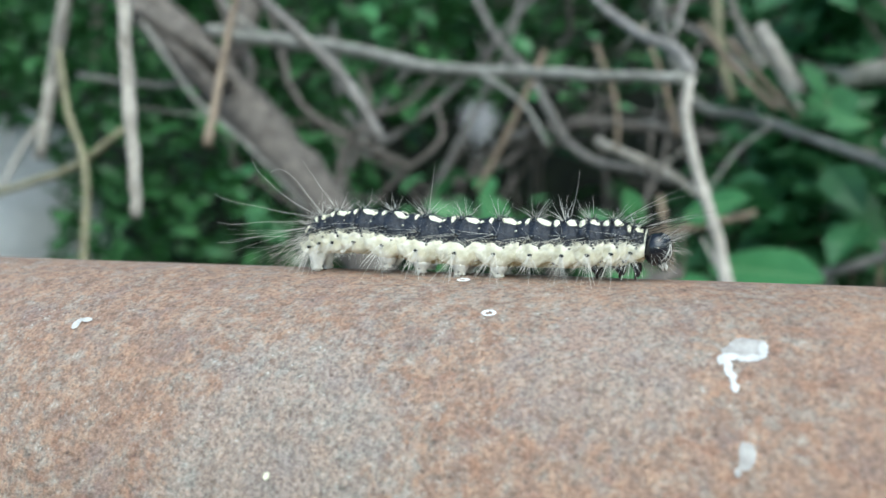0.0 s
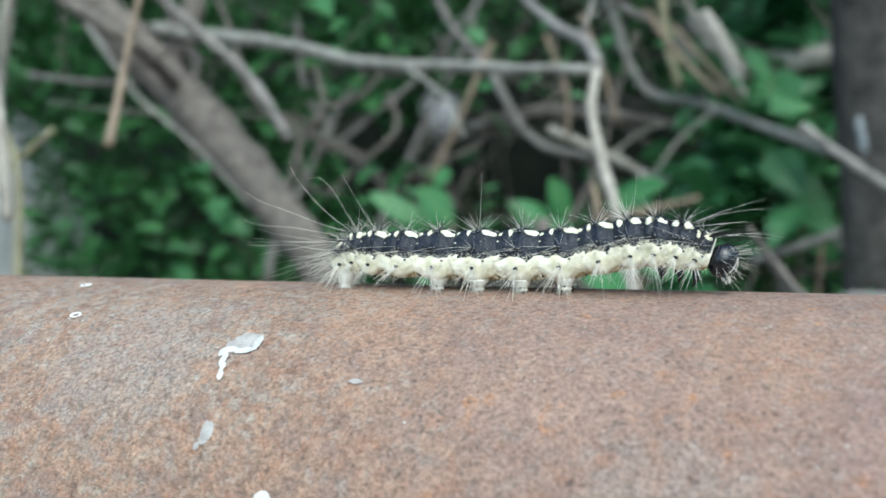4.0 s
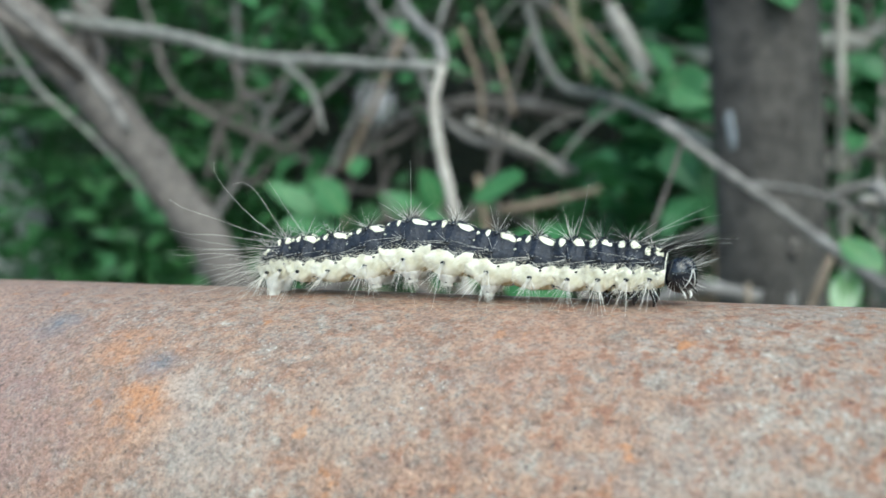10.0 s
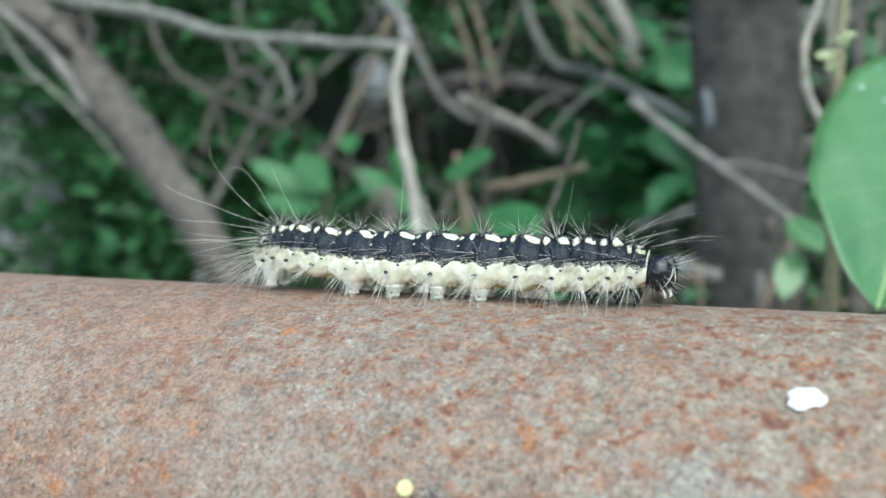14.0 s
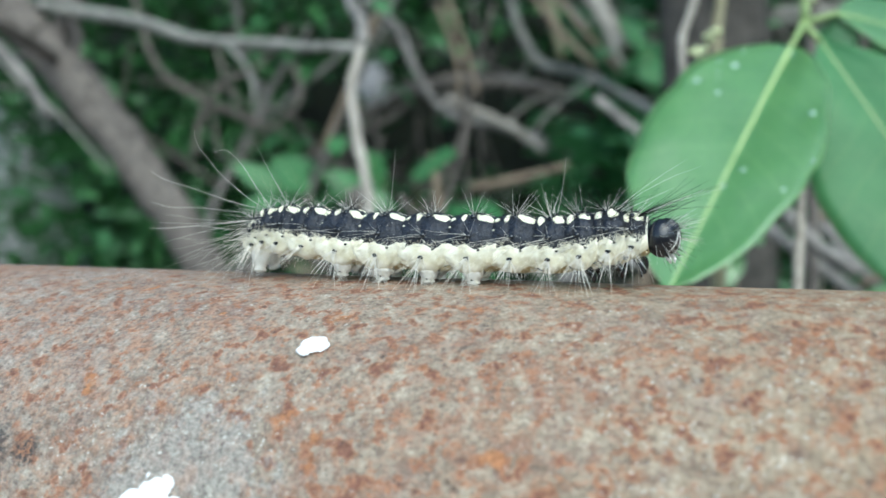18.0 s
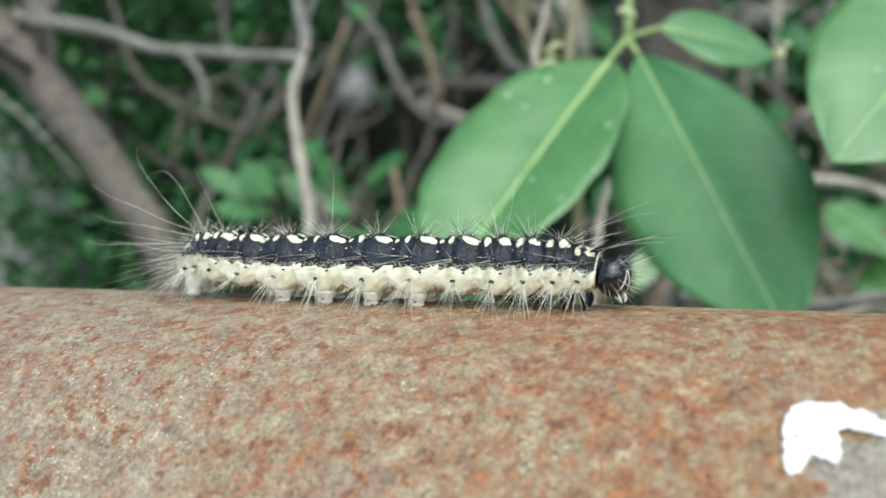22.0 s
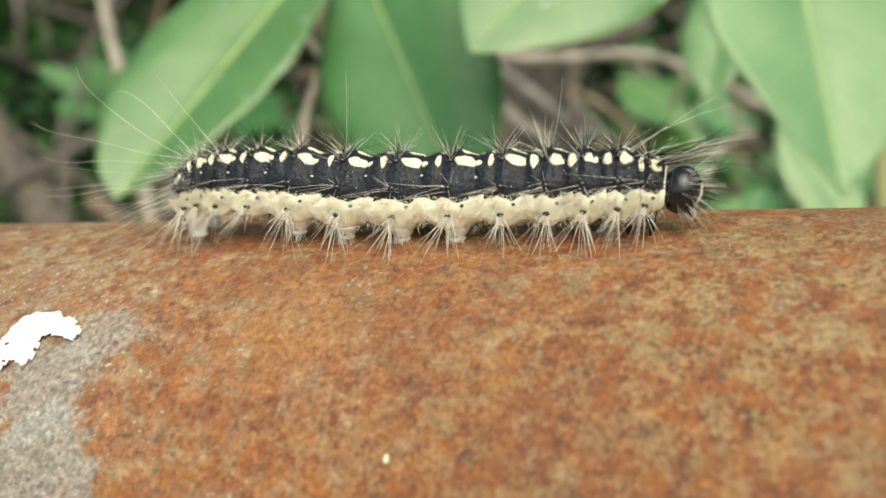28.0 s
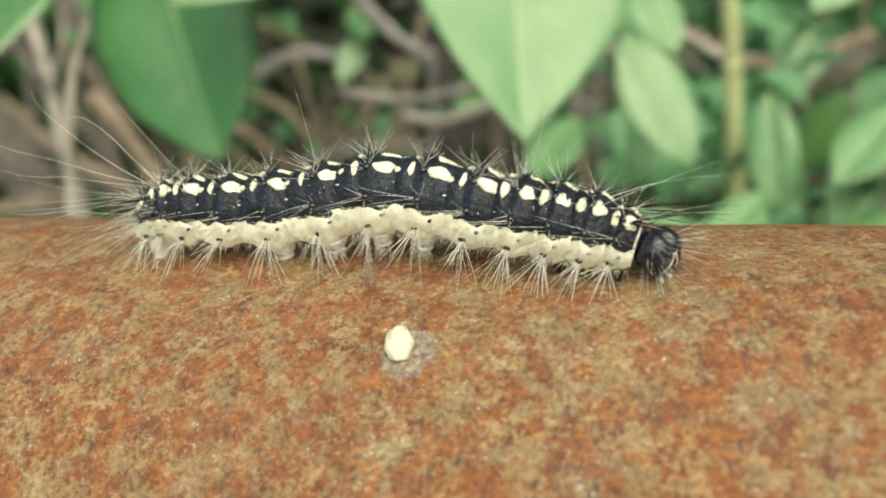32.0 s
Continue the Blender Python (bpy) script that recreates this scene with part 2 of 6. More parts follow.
    for x, phi, size in SCORCHED:
        d = n.new("ShaderNodeVectorMath")
        d.operation = "DISTANCE"
        l.new(v, d.inputs[0])
        d.inputs[1].default_value = (x, -RAD * math.sin(radians(phi)), RAD * math.cos(radians(phi)))
        near = calc(n, l, "SUBTRACT", calc(n, l, "ADD", edge, 1.0), calc(n, l, "DIVIDE", d.outputs["Value"], size))
        here = calc(n, l, "MULTIPLY", ramp(n, l, near, [(0.0, 0.0), (0.5, 1.0)]), ramp(n, l, noise_node(n, l, w, 2600, 4, 0.7), [(0.45, 1.0), (0.57, 0.1)]))
        col = mix(n, l, here, col, (0.055, 0.048, 0.044))
    shade = ramp(n, l, grain, [(0.34, 0.60), (0.5, 1.02), (0.66, 1.36)])
    col = mix(n, l, ramp(n, l, along, [(0.25, 1.0), (0.45, 0.95), (0.72, 0.85)]), col, shade, "MULTIPLY")
    dots = ramp(n, l, noise_node(n, l, w, 1500, 2, 0.4), [(0.27, 1.0), (0.34, 0.0)])
    col = mix(n, l, calc(n, l, "MULTIPLY", dots, 0.6), col, (0.07, 0.05, 0.045))
    col = mix(n, l, 1.0, col, ramp(n, l, along, [(0.79, 1.0), (0.87, 0.90)]), "MULTIPLY")
    patchy = ramp(n, l, noise_node(n, l, w, 85, 3, 0.6), [(0.44, 0.12), (0.58, 1.0)])
    # sparkle of the grey scale, put into the colour as whitish specks
    glitter = calc(n, l, "MULTIPLY", ramp(n, l, spark, [(0.64, 0.0), (0.70, 1.0)]), patchy)
    glitter = calc(n, l, "MULTIPLY", glitter, calc(n, l, "SUBTRACT", 1.0, calc(n, l, "MULTIPLY", rusty, 0.75)))
    col = mix(n, l, calc(n, l, "MULTIPLY", glitter, 0.85), col, (0.74, 0.72, 0.66))
    l.new(col, b.inputs["Base Color"])
    b.inputs["Metallic"].default_value = 0.0
    l.new(ramp(n, l, rusty, [(0, 0.5), (1, 0.72)]), b.inputs["Roughness"])
    b.inputs["Specular IOR Level"].default_value = 0.35
    h = calc(n, l, "ADD", calc(n, l, "MULTIPLY", grain, 0.5), calc(n, l, "MULTIPLY", flecks, 0.9))
    bump(n, l, b, h, 0.95, 0.0006)
    return m


def leaf_material(name, deep, pale, vein, gloss=0.42, spec=0.6, wax=0.0):
    """A broad leaf: pale side veins, mottling, light coming through."""
    m, n, l, b = material(name)
    uv = coords(n, "UV")
    sep = n.new("ShaderNodeSeparateXYZ")
    l.new(uv, sep.inputs[0])
    side = calc(n, l, "ABSOLUTE", calc(n, l, "SUBTRACT", sep.outputs["Y"], 0.5), 0)
    ribs = calc(n, l, "FRACT", calc(n, l, "SUBTRACT", calc(n, l, "MULTIPLY", sep.outputs["X"], 9.0), calc(n, l, "MULTIPLY", side, 3.4)), 0)
    line = ramp(n, l, calc(n, l, "ABSOLUTE", calc(n, l, "SUBTRACT", ribs, 0.5), 0), [(0.02, 1.0), (0.09, 0.0)])
    v = coords(n)
    c = ramp(n, l, noise_node(n, l, v, 60, 4), [(0.3, deep), (0.7, pale)])
    c = mix(n, l, calc(n, l, "MULTIPLY", line, 0.13), c, vein)
    rim = ramp(n, l, side, [(0.47, 0.0), (0.5, 1.0)])
    c = mix(n, l, calc(n, l, "MULTIPLY", rim, 0.5), c, vein)
    cells = noise_node(n, l, v, 900, 3)
    c = mix(n, l, 0.12, c, ramp(n, l, cells, [(0.35, deep), (0.65, vein)]))
    l.new(c, b.inputs["Base Color"])
    b.inputs["Roughness"].default_value = gloss
    b.inputs["Specular IOR Level"].default_value = spec
    b.inputs["Coat Weight"].default_value = wax
    b.inputs["Coat Roughness"].default_value = 0.3
    bump(n, l, b, calc(n, l, "ADD", calc(n, l, "MULTIPLY", line, -0.25), calc(n, l, "MULTIPLY", cells, 0.4)), 0.25, 0.0006)
    t = n.new("ShaderNodeBsdfTranslucent")
    l.new(mix(n, l, 1.0, c, (1.1, 1.15, 0.22), "MULTIPLY"), t.inputs["Color"])
    x = n.new("ShaderNodeMixShader")
    x.inputs[0].default_value = 0.27
    l.new(b.outputs[0], x.inputs[1])
    l.new(t.outputs[0], x.inputs[2])
    l.new(x.outputs[0], n["Material Output"].inputs["Surface"])
    return m


RUST = rust_material()
BARK = mottled("weathered_bark", (0.046, 0.039, 0.034), (0.215, 0.188, 0.165), 75, 0.85, 0.8, 0.003, 5)
BARK_PALE = mottled("pale_dry_twig", (0.17, 0.15, 0.125), (0.52, 0.48, 0.42), 90, 0.8, 0.6, 0.001, 5)
BARK_GREY = mottled("grey_twig_bark", (0.085, 0.077, 0.071), (0.33, 0.31, 0.288), 70, 0.85, 0.8, 0.002, 5)
BARK_ASH = mottled("ash_grey_bark", (0.11, 0.106, 0.091), (0.35, 0.34, 0.302), 80, 0.85, 0.7, 0.0015, 5)
BARK_TAN = mottled("tan_dead_twig", (0.10, 0.072, 0.050), (0.33, 0.26, 0.19), 80, 0.85, 0.6, 0.001, 5)
BARK_DARK = mottled("dark_tree_bark", (0.018, 0.016, 0.014), (0.126, 0.113, 0.099), 55, 0.9, 1.0, 0.005, 5)
SCAR = mottled("healed_bark_scar", (0.13, 0.145, 0.155), (0.27, 0.29, 0.31), 200, 0.7, 0.5, 0.001)
BARK_YELLOW = mottled("yellowish_stem", (0.16, 0.148, 0.088), (0.33, 0.305, 0.19), 60, 0.7, 0.4, 0.001)
STALK_PALE = mottled("pale_green_stalk", (0.32, 0.36, 0.16), (0.55, 0.58, 0.32), 60, 0.55, 0.3, 0.0006)
STEM_GREEN = mottled("green_stem", (0.14, 0.22, 0.07), (0.30, 0.40, 0.16), 80, 0.55, 0.3, 0.0006)
LEAF_NEAR = leaf_material("broad_green_leaf", (0.066, 0.200, 0.044), (0.106, 0.272, 0.072), (0.29, 0.46, 0.18), 0.32, 1.0, 1.0)
LEAF_OLD = leaf_material("dull_bluish_leaf", (0.050, 0.180, 0.062), (0.080, 0.238, 0.090), (0.19, 0.34, 0.13), 0.42, 0.42)
LEAF_YOUNG = leaf_material("young_pale_leaf", (0.108, 0.270, 0.094), (0.158, 0.340, 0.138), (0.36, 0.52, 0.27), 0.34, 0.8, 0.3)
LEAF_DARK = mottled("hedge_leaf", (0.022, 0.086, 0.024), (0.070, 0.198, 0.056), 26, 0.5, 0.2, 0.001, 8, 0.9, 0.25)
# the hedge leaf again, darkened so its colour carries the shade of the depth
LEAF_SHADE = mottled("hedge_leaf_shade_tone", (0.016, 0.060, 0.015), (0.062, 0.166, 0.044), 26, 0.55, 0.2, 0.001, 8, 0.9, 0.18)
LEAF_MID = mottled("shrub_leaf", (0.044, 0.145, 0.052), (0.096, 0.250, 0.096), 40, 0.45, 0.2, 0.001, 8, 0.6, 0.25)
# brighter copy of the shrub leaf: light falling in the gaps is in its colour
LEAF_LIT = mottled("leaf_with_light_in_colour", (0.075, 0.22, 0.085), (0.16, 0.36, 0.17), 40, 0.45, 0.2, 0.001, 8, 0.6, 0.3)
LITTER = mottled("dry_leaf", (0.16, 0.12, 0.08), (0.36, 0.29, 0.21), 50, 0.85, 0.3, 0.001, 8, 0.6, 0.1)
SOIL = mottled("leafy_soil", (0.030, 0.024, 0.017), (0.085, 0.070, 0.048), 9, 0.95, 0.8, 0.02, 14)
# whitened so the added mass stays bright under the leaves
PALE_MASS = mottled("whitened_backdrop", (0.56, 0.57, 0.57), (0.80, 0.80, 0.79), 7, 0.85, 0.5, 0.01, 12)
PAINT = mottled("dried_white_dropping", (0.72, 0.72, 0.73), (0.88, 0.88, 0.88), 500, 0.6, 0.4, 0.0003)
PAINT_THIN = mottled("thin_greyish_stain", (0.36, 0.35, 0.34), (0.66, 0.65, 0.64), 900, 0.6, 0.3, 0.0002)
FAINT = mottled("faint_pale_film", (0.24, 0.22, 0.205), (0.46, 0.44, 0.42), 900, 0.6, 0.3, 0.0002)
CRUMB = mottled("pale_yellow_crumb", (0.55, 0.53, 0.36), (0.80, 0.78, 0.60), 500, 0.7, 0.5, 0.0004)
LICHEN = mottled("yellow_lichen", (0.50, 0.46, 0.20), (0.70, 0.66, 0.36), 600, 0.8, 0.5, 0.0003)
CHAR = mottled("dark_scale", (0.035, 0.03, 0.028), (0.11, 0.10, 0.09), 800, 0.7, 0.6, 0.0003, 4)
# the blue of the sky's sheen is mixed into the black skin's colour
SKIN_BLACK = mottled("black_skin_sky_sheen", (0.0038, 0.0052, 0.0095), (0.019, 0.025, 0.041), 700, 0.40, 0.7, 0.0003, 4, 0, 0, 0.36)
SKIN_CREAM = mottled("cream_larva_skin", (0.66, 0.62, 0.44), (0.88, 0.86, 0.76), 420, 0.5, 0.3, 0.0001, 4)
SKIN_BELLY = mottled("ochre_larva_belly", (0.42, 0.32, 0.14), (0.62, 0.53, 0.30), 700, 0.45, 0.4, 0.0002, 4)
SPOT = mottled("ivory_spot", (0.72, 0.69, 0.48), (0.87, 0.86, 0.68), 900, 0.45, 0.3, 0.0001, 4)
HEAD_BLACK = mottled("glossy_black_head", (0.004, 0.005, 0.008), (0.014, 0.017, 0.025), 1200, 0.2, 0.15, 0.0001, 3, 0, 0, 0.7)
HAIR_PALE = mottled("pale_bristle", (0.62, 0.59, 0.51), (0.82, 0.80, 0.73), 300, 0.45, 0.0, 0.0001)
HAIR_DARK = mottled("dark_bristle", (0.006, 0.006, 0.006), (0.028, 0.025, 0.022), 300, 0.6, 0.0, 0.0001, 8.0, 0.0, 0.0, 0.2)
NAP = mottled("dark_nap", (0.010, 0.011, 0.014), (0.050, 0.053, 0.062), 900, 0.5, 0.0, 0.0001, 8.0, 0.0, 0.0, 0.3)
LEG_SKIN = mottled("greyish_proleg_skin", (0.60, 0.59, 0.54), (0.84, 0.83, 0.78), 900, 0.4, 0.3, 0.0001, 4)


# ---- mesh helpers ----
def mesh_of(name, verts, faces, mat, smooth=True, uvs=None):
    me = bpy.data.meshes.new(name)
    me.from_pydata([tuple(v) for v in verts], [], faces)
    me.materials.append(mat)
    if uvs:
        lay = me.uv_layers.new(name="UVMap")
        for lo in me.loops:
            lay.data[lo.index].uv = uvs[lo.vertex_index]
    if smooth:
        me.polygons.foreach_set("use_smooth", [True] * len(me.polygons))
    me.update()
    return me


def part(name, me, parent, label="", m=None):
    ob = new(name, me)
    ob.parent = parent
    if m is not None:
        ob.matrix_basis = m
    return tagged(ob, label)


def thing(name, label, category, at=(0, 0, 0), group="", kind=""):
    ob = new(name)
    ob.location = at
    ob.empty_display_size = 0.01
    return tagged(ob, label, category, group, kind)


def glide(points, steps):
    """A smooth line through control points (any number of values each)."""
    p = [np.array(q, float) for q in points]
    if len(p) == 2:
        return [p[0] + (p[1] - p[0]) * k / steps for k in range(steps + 1)]
    ln = [max(1e-9, np.linalg.norm(b[:3] - a[:3])) for a, b in zip(p, p[1:])]
    dirs = [(b - a) / k for a, b, k in zip(p, p[1:], ln)]
    tang = [dirs[0], *[(a + b) * 0.5 for a, b in zip(dirs, dirs[1:])], dirs[-1]]
    out = []
    for i in range(len(p) - 1):
        for k in range(steps):
            t = k / steps
            out.append(p[i] * (2 * t ** 3 - 3 * t * t + 1) + tang[i] * ln[i] * (t ** 3 - 2 * t * t + t)
                       + p[i + 1] * (3 * t * t - 2 * t ** 3) + tang[i + 1] * ln[i] * (t ** 3 - t * t))
    return [*out, p[-1]]


def tube(line, sides=8, knots=0.0, rng=random):
    """Vertices and faces of a closed tapering tube; rows of x, y, z, radius."""
    verts, faces = [], []
    side = None
    for i, q in enumerate(line):
        c, r = Vector(q[:3]), q[3]
        d = (Vector(line[min(i + 1, len(line) - 1)][:3]) - Vector(line[max(i - 1, 0)][:3])).normalized()
        if side is None:
            side = d.cross(Vector((0.3, 0.9, 0.2))).normalized()
        side = (side - d * side.dot(d)).normalized()
        up = d.cross(side)
        rr = r * (1 + knots * (rng.random() - 0.5))
        for k in range(sides):
            a = 2 * math.pi * k / sides
            verts.append(c + (side * math.cos(a) + up * math.sin(a)) * rr * (1 + knots * 0.5 * (rng.random() - 0.5)))
    for i in range(len(line) - 1):
        for k in range(sides):
            a, b = i * sides + k, i * sides + (k + 1) % sides
            faces.append((a, b, b + sides, a + sides))
    faces.append(tuple(reversed(range(sides))))
    faces.append(tuple(range(len(verts) - sides, len(verts))))
    return verts, faces


def merged(pieces):
    verts, faces = [], []
    for v, f in pieces:
        k = len(verts)
        verts += v
        faces += [tuple(i + k for i in q) for q in f]
    return verts, faces


# ---- the ground ----
def make_ground():
    g = random.Random(3)
    xs = [-400, -60, -15, -6] + [-4 + 0.4 * i for i in range(21)] + [6, 15, 60, 400]
    ys = [-400, -60, -15, -5] + [-3 + 0.4 * i for i in range(20)] + [8, 20, 60, 400]
    verts = [(x, y, 0.05 * (g.random() - 0.5) if abs(x) < 5 and abs(y) < 6 else 0.0) for y in ys for x in xs]
    w = len(xs)
    faces = [(j * w + i, j * w + i + 1, j * w + i + w + 1, j * w + i + w) for j in range(len(ys) - 1) for i in range(w - 1)]
    tagged(new("ground", mesh_of("ground", verts, faces, SOIL)), "dark leafy soil under the thicket", "ground", kind="structure")


make_ground()


# ---- the rusty handrail ----
def on_pipe(x, phi, lift=0.0):
    """A point of the rail: metres along it, degrees from the crown to the walker's side, metres above the skin."""
    a = radians(phi)
    return Vector((x, -(RAD + lift) * math.sin(a), TOP - RAD + (RAD + lift) * math.cos(a)))


def make_rail():
    rail = thing("handrail", "rusty brown steel pipe handrail with flaking grey scale", "handrail", (0, 0, 0))
    n, xs = 120, [-2.2, -1.0, -0.4] + [-0.2 + 0.01 * i for i in range(76)] + [0.7, 1.2, 2.6]
    noise_at = lambda x, a: 0.00010 * noise.noise((x * 60, math.cos(a) * 2, math.sin(a) * 2)) + 0.00005 * noise.noise((x * 300, math.cos(a) * 9, math.sin(a) * 9))
    verts, faces = [], []
    for x in xs:
        for k in range(n):
            a = 2 * math.pi * k / n
            r = RAD + noise_at(x, a)
            verts.append((x, -r * math.sin(a), r * math.cos(a)))
    for i in range(len(xs) - 1):
        for k in range(n):
            a, b = i * n + k, i * n + (k + 1) % n
            faces.append((a, a + n, b + n, b))
    faces.append(tuple(range(n)))
    faces.append(tuple(reversed(range(len(verts) - n, len(verts)))))
    part("pipe", mesh_of("pipe", verts, faces, RUST), rail, m=pose(0, 0, TOP - RAD))
    for x in (-1.7, 2.1):
        v, f = tube([(x, 0, -0.05, 0.024), (x, 0, TOP - RAD * 1.2, 0.024)], 24)
        part("post", mesh_of("post", v, f, RUST), rail)


make_rail()


# ---- marks on the rail ----
def knob(c, r, squash=0.7, n=8):
    verts, faces = [], []
    for i in range(5):
        b = math.pi * (i / 4 - 0.5)
        for k in range(n):
            a = 2 * math.pi * k / n
            verts.append(c + Vector((math.cos(b) * math.cos(a), math.cos(b) * math.sin(a), math.sin(b) * squash)) * r)
    for i in range(4):
        for k in range(n):
            a, b = i * n + k, i * n + (k + 1) % n
            faces.append((a, b, b + n, a + n))
    return verts, faces


def sheet(lobes, seed, height, ring=False):
    """A dried patch wrapped on the rail: one sheet over overlapping lobes of (x, degrees, half length, half width)."""
    x0, x1 = min(q[0] - q[2] * 1.35 for q in lobes), max(q[0] + q[2] * 1.35 for q in lobes)
    w0, w1 = min(radians(q[1]) * RAD - q[3] * 1.35 for q in lobes), max(radians(q[1]) * RAD + q[3] * 1.35 for q in lobes)
    cell = max(0.00004, min((x1 - x0), (w1 - w0)) / 46)
    nx, nw = int((x1 - x0) / cell) + 2, int((w1 - w0) / cell) + 2
    ids, verts, faces = {}, [], []
    for i in range(nx):
        for j in range(nw):
            x, w = x0 + i * cell, w0 + j * cell
            f = max(1 - ((x - a) / hx) ** 2 - ((w - radians(p) * RAD) / hw) ** 2 for a, p, hx, hw in lobes)
            f += 0.30 * noise.noise((x * 1500, w * 1500, seed)) + 0.14 * noise.noise((x * 5000, w * 5000, seed))
            if ring:
                f = min(f, 0.62 - f + 0.2)
            if f > 0:
                ids[i, j] = len(verts)
                lift = 0.00012 + height * min(1.0, 1.7 * math.sqrt(f)) * (1 + 0.35 * noise.noise((x * 2500, w * 2500, seed + 5)))
                verts.append(on_pipe(x, math.degrees(w / RAD), lift))
    for (i, j), a in ids.items():
        q = [ids.get(k) for k in ((i, j), (i, j + 1), (i + 1, j + 1), (i + 1, j))]
        if None not in q:
            faces.append(tuple(q))
    return verts, faces


def mark(name, label, category, mat, lobes, seed, height=0.0002, ring=False):
    v, f = sheet(lobes, seed, height, ring)
    return tagged(new(name, mesh_of(name, v, f, mat)), label, category)


def crumb(name, label, x, phi, size, seed, mat):
    verts, faces, n, rows = [], [], 22, 14
    c, up = on_pipe(x, phi, size[2] * 0.45), (on_pipe(x, phi, 1.0) - on_pipe(x, phi)).normalized()
    along, across = Vector((0.96, 0, 0)) + up.cross(Vector((1, 0, 0))) * -0.25, up.cross(Vector((1, 0, 0)))
    for i in range(rows + 1):
        b = math.pi * (i / rows - 0.5)
        for k in range(n):
            a = 2 * math.pi * k / n
            d = Vector((math.cos(b) * math.cos(a), math.cos(b) * math.sin(a), math.sin(b)))
            r = 1 + 0.22 * noise.noise(d * 1.8 + Vector((seed, 0, 0))) + 0.10 * noise.noise(d * 5 + Vector((seed, 2, 0)))
            verts.append(c + along * d.x * size[0] * r + across * d.y * size[1] * r + up * d.z * size[2] * r)
    for i in range(rows):
        for k in range(n):
            a, b = i * n + k, i * n + (k + 1) % n
            faces.append((a, b, b + n, a + n))
    tagged(new(name, mesh_of(name, verts, faces, mat)), label, "crumb")


mark("ring_mark", "small white ring of dried spatter on the rusty pipe", "mark", PAINT, [(0.0, 27.5, 0.00075, 0.0006)], 1, 0.0001, 1)
mark("ring_mark", "small white ring of dried spatter on the rusty pipe", "mark", PAINT, [(-0.0052, 11.9, 0.00075, 0.0006)], 2, 0.0001, 1)
drip = thing("dropping_drip", "thin grey dried dropping with a white rim on the pipe", "dropping")
part("film", mesh_of("film", *sheet([(0.0241, 33.6, 0.0016, 0.0013), (0.0229, 34.8, 0.0010, 0.0008)], 3, 0.00006), FAINT), drip, "thin greyish film")
part("rim", mesh_of("rim", *sheet([(0.0254, 34.0, 0.00045, 0.0012), (0.0247, 36.2, 0.0008, 0.0005), (0.0239, 36.6, 0.0007, 0.0004), (0.0229, 36.2, 0.0009, 0.0005),
                                   (0.0221, 37.0, 0.0005, 0.0006), (0.0227, 38.8, 0.0004, 0.0010), (0.0231, 41.0, 0.0003, 0.0009), (0.0233, 42.8, 0.0004, 0.0006)], 8, 0.00010), PAINT_THIN), drip, "white dried rim")
mark("spatter_mark", "pale curled spatter mark on the rusty pipe", "mark", PAINT_THIN, [(-0.0462, 38.4, 0.0005, 0.0009), (-0.0453, 37.0, 0.0007, 0.0004)], 4, 0.0001)
mark("spatter_mark", "faint pale spatter mark on the rusty pipe", "mark", FAINT, [(0.0241, 54.2, 0.00035, 0.0010), (0.0243, 56.2, 0.0005, 0.0005), (0.0238, 57.4, 0.0003, 0.0004)], 5, 0.00006)
mark("spatter_mark", "faint pale spatter mark on the rusty pipe", "mark", FAINT, [(0.0378, 42.2, 0.0008, 0.0003)], 6, 0.00005)
mark("spatter_mark", "pale flaky spatter mark on the rusty pipe", "mark", PAINT_THIN, [(0.0319, 65.8, 0.0009, 0.0011), (0.0326, 67.6, 0.0006, 0.0007), (0.0312, 67.4, 0.0005, 0.0005)], 41, 0.0001)
mark("spatter_mark", "faint pale spatter mark on the rusty pipe", "mark", FAINT, [(0.0245, 54.5, 0.0006, 0.0010)], 42, 0.00006)
mark("seed_speck", "tiny pale yellow seed stuck on the pipe", "seed", CRUMB, [(-0.0164, 66.6, 0.0003, 0.0004)], 7, 0.0005)
mark("white_dropping", "round white dried dropping on the rusty pipe", "dropping", PAINT, [(0.1972, 31.2, 0.0014, 0.0011), (0.1966, 32.4, 0.0008, 0.0008)], 10, 0.00025)
mark("lichen_dot", "pale yellow lichen dot on the pipe", "lichen", LICHEN, [(0.1691, 52.6, 0.0007, 0.0007)], 11, 0.0003)
mark("white_splash", "white splashed dropping with specks on the pipe", "dropping", PAINT,
     [(0.1885, 59.4, 0.0015, 0.0013), (0.1905, 60.8, 0.0012, 0.0008), (0.1893, 56.8, 0.0004, 0.0003), (0.1876, 56.9, 0.0002, 0.0003), (0.1870, 60.8, 0.0014, 0.0010), (0.1918, 61.4, 0.0013, 0.0008), (0.1895, 57.8, 0.0007, 0.0007)], 14)
mark("white_speck", "small white speck on the pipe", "mark", PAINT, [(0.1451, 62.3, 0.0006, 0.0006)], 15)
splat = thing("white_dropping", "large arched white dropping on the rusty pipe", "dropping")
part("crust", mesh_of("crust", *sheet([(0.2816, 36.4, 0.0010, 0.0026), (0.2823, 33.6, 0.0014, 0.0018), (0.2836, 32.4, 0.0016, 0.0013), (0.2853, 33.0, 0.0013, 0.0010), (0.2865, 34.0, 0.0007, 0.0008),
                                       (0.2830, 36.2, 0.0012, 0.0017), (0.2837, 38.0, 0.0005, 0.0011), (0.2812, 39.8, 0.0005, 0.0012)], 17, 0.00035), PAINT), splat, "thick white crust")
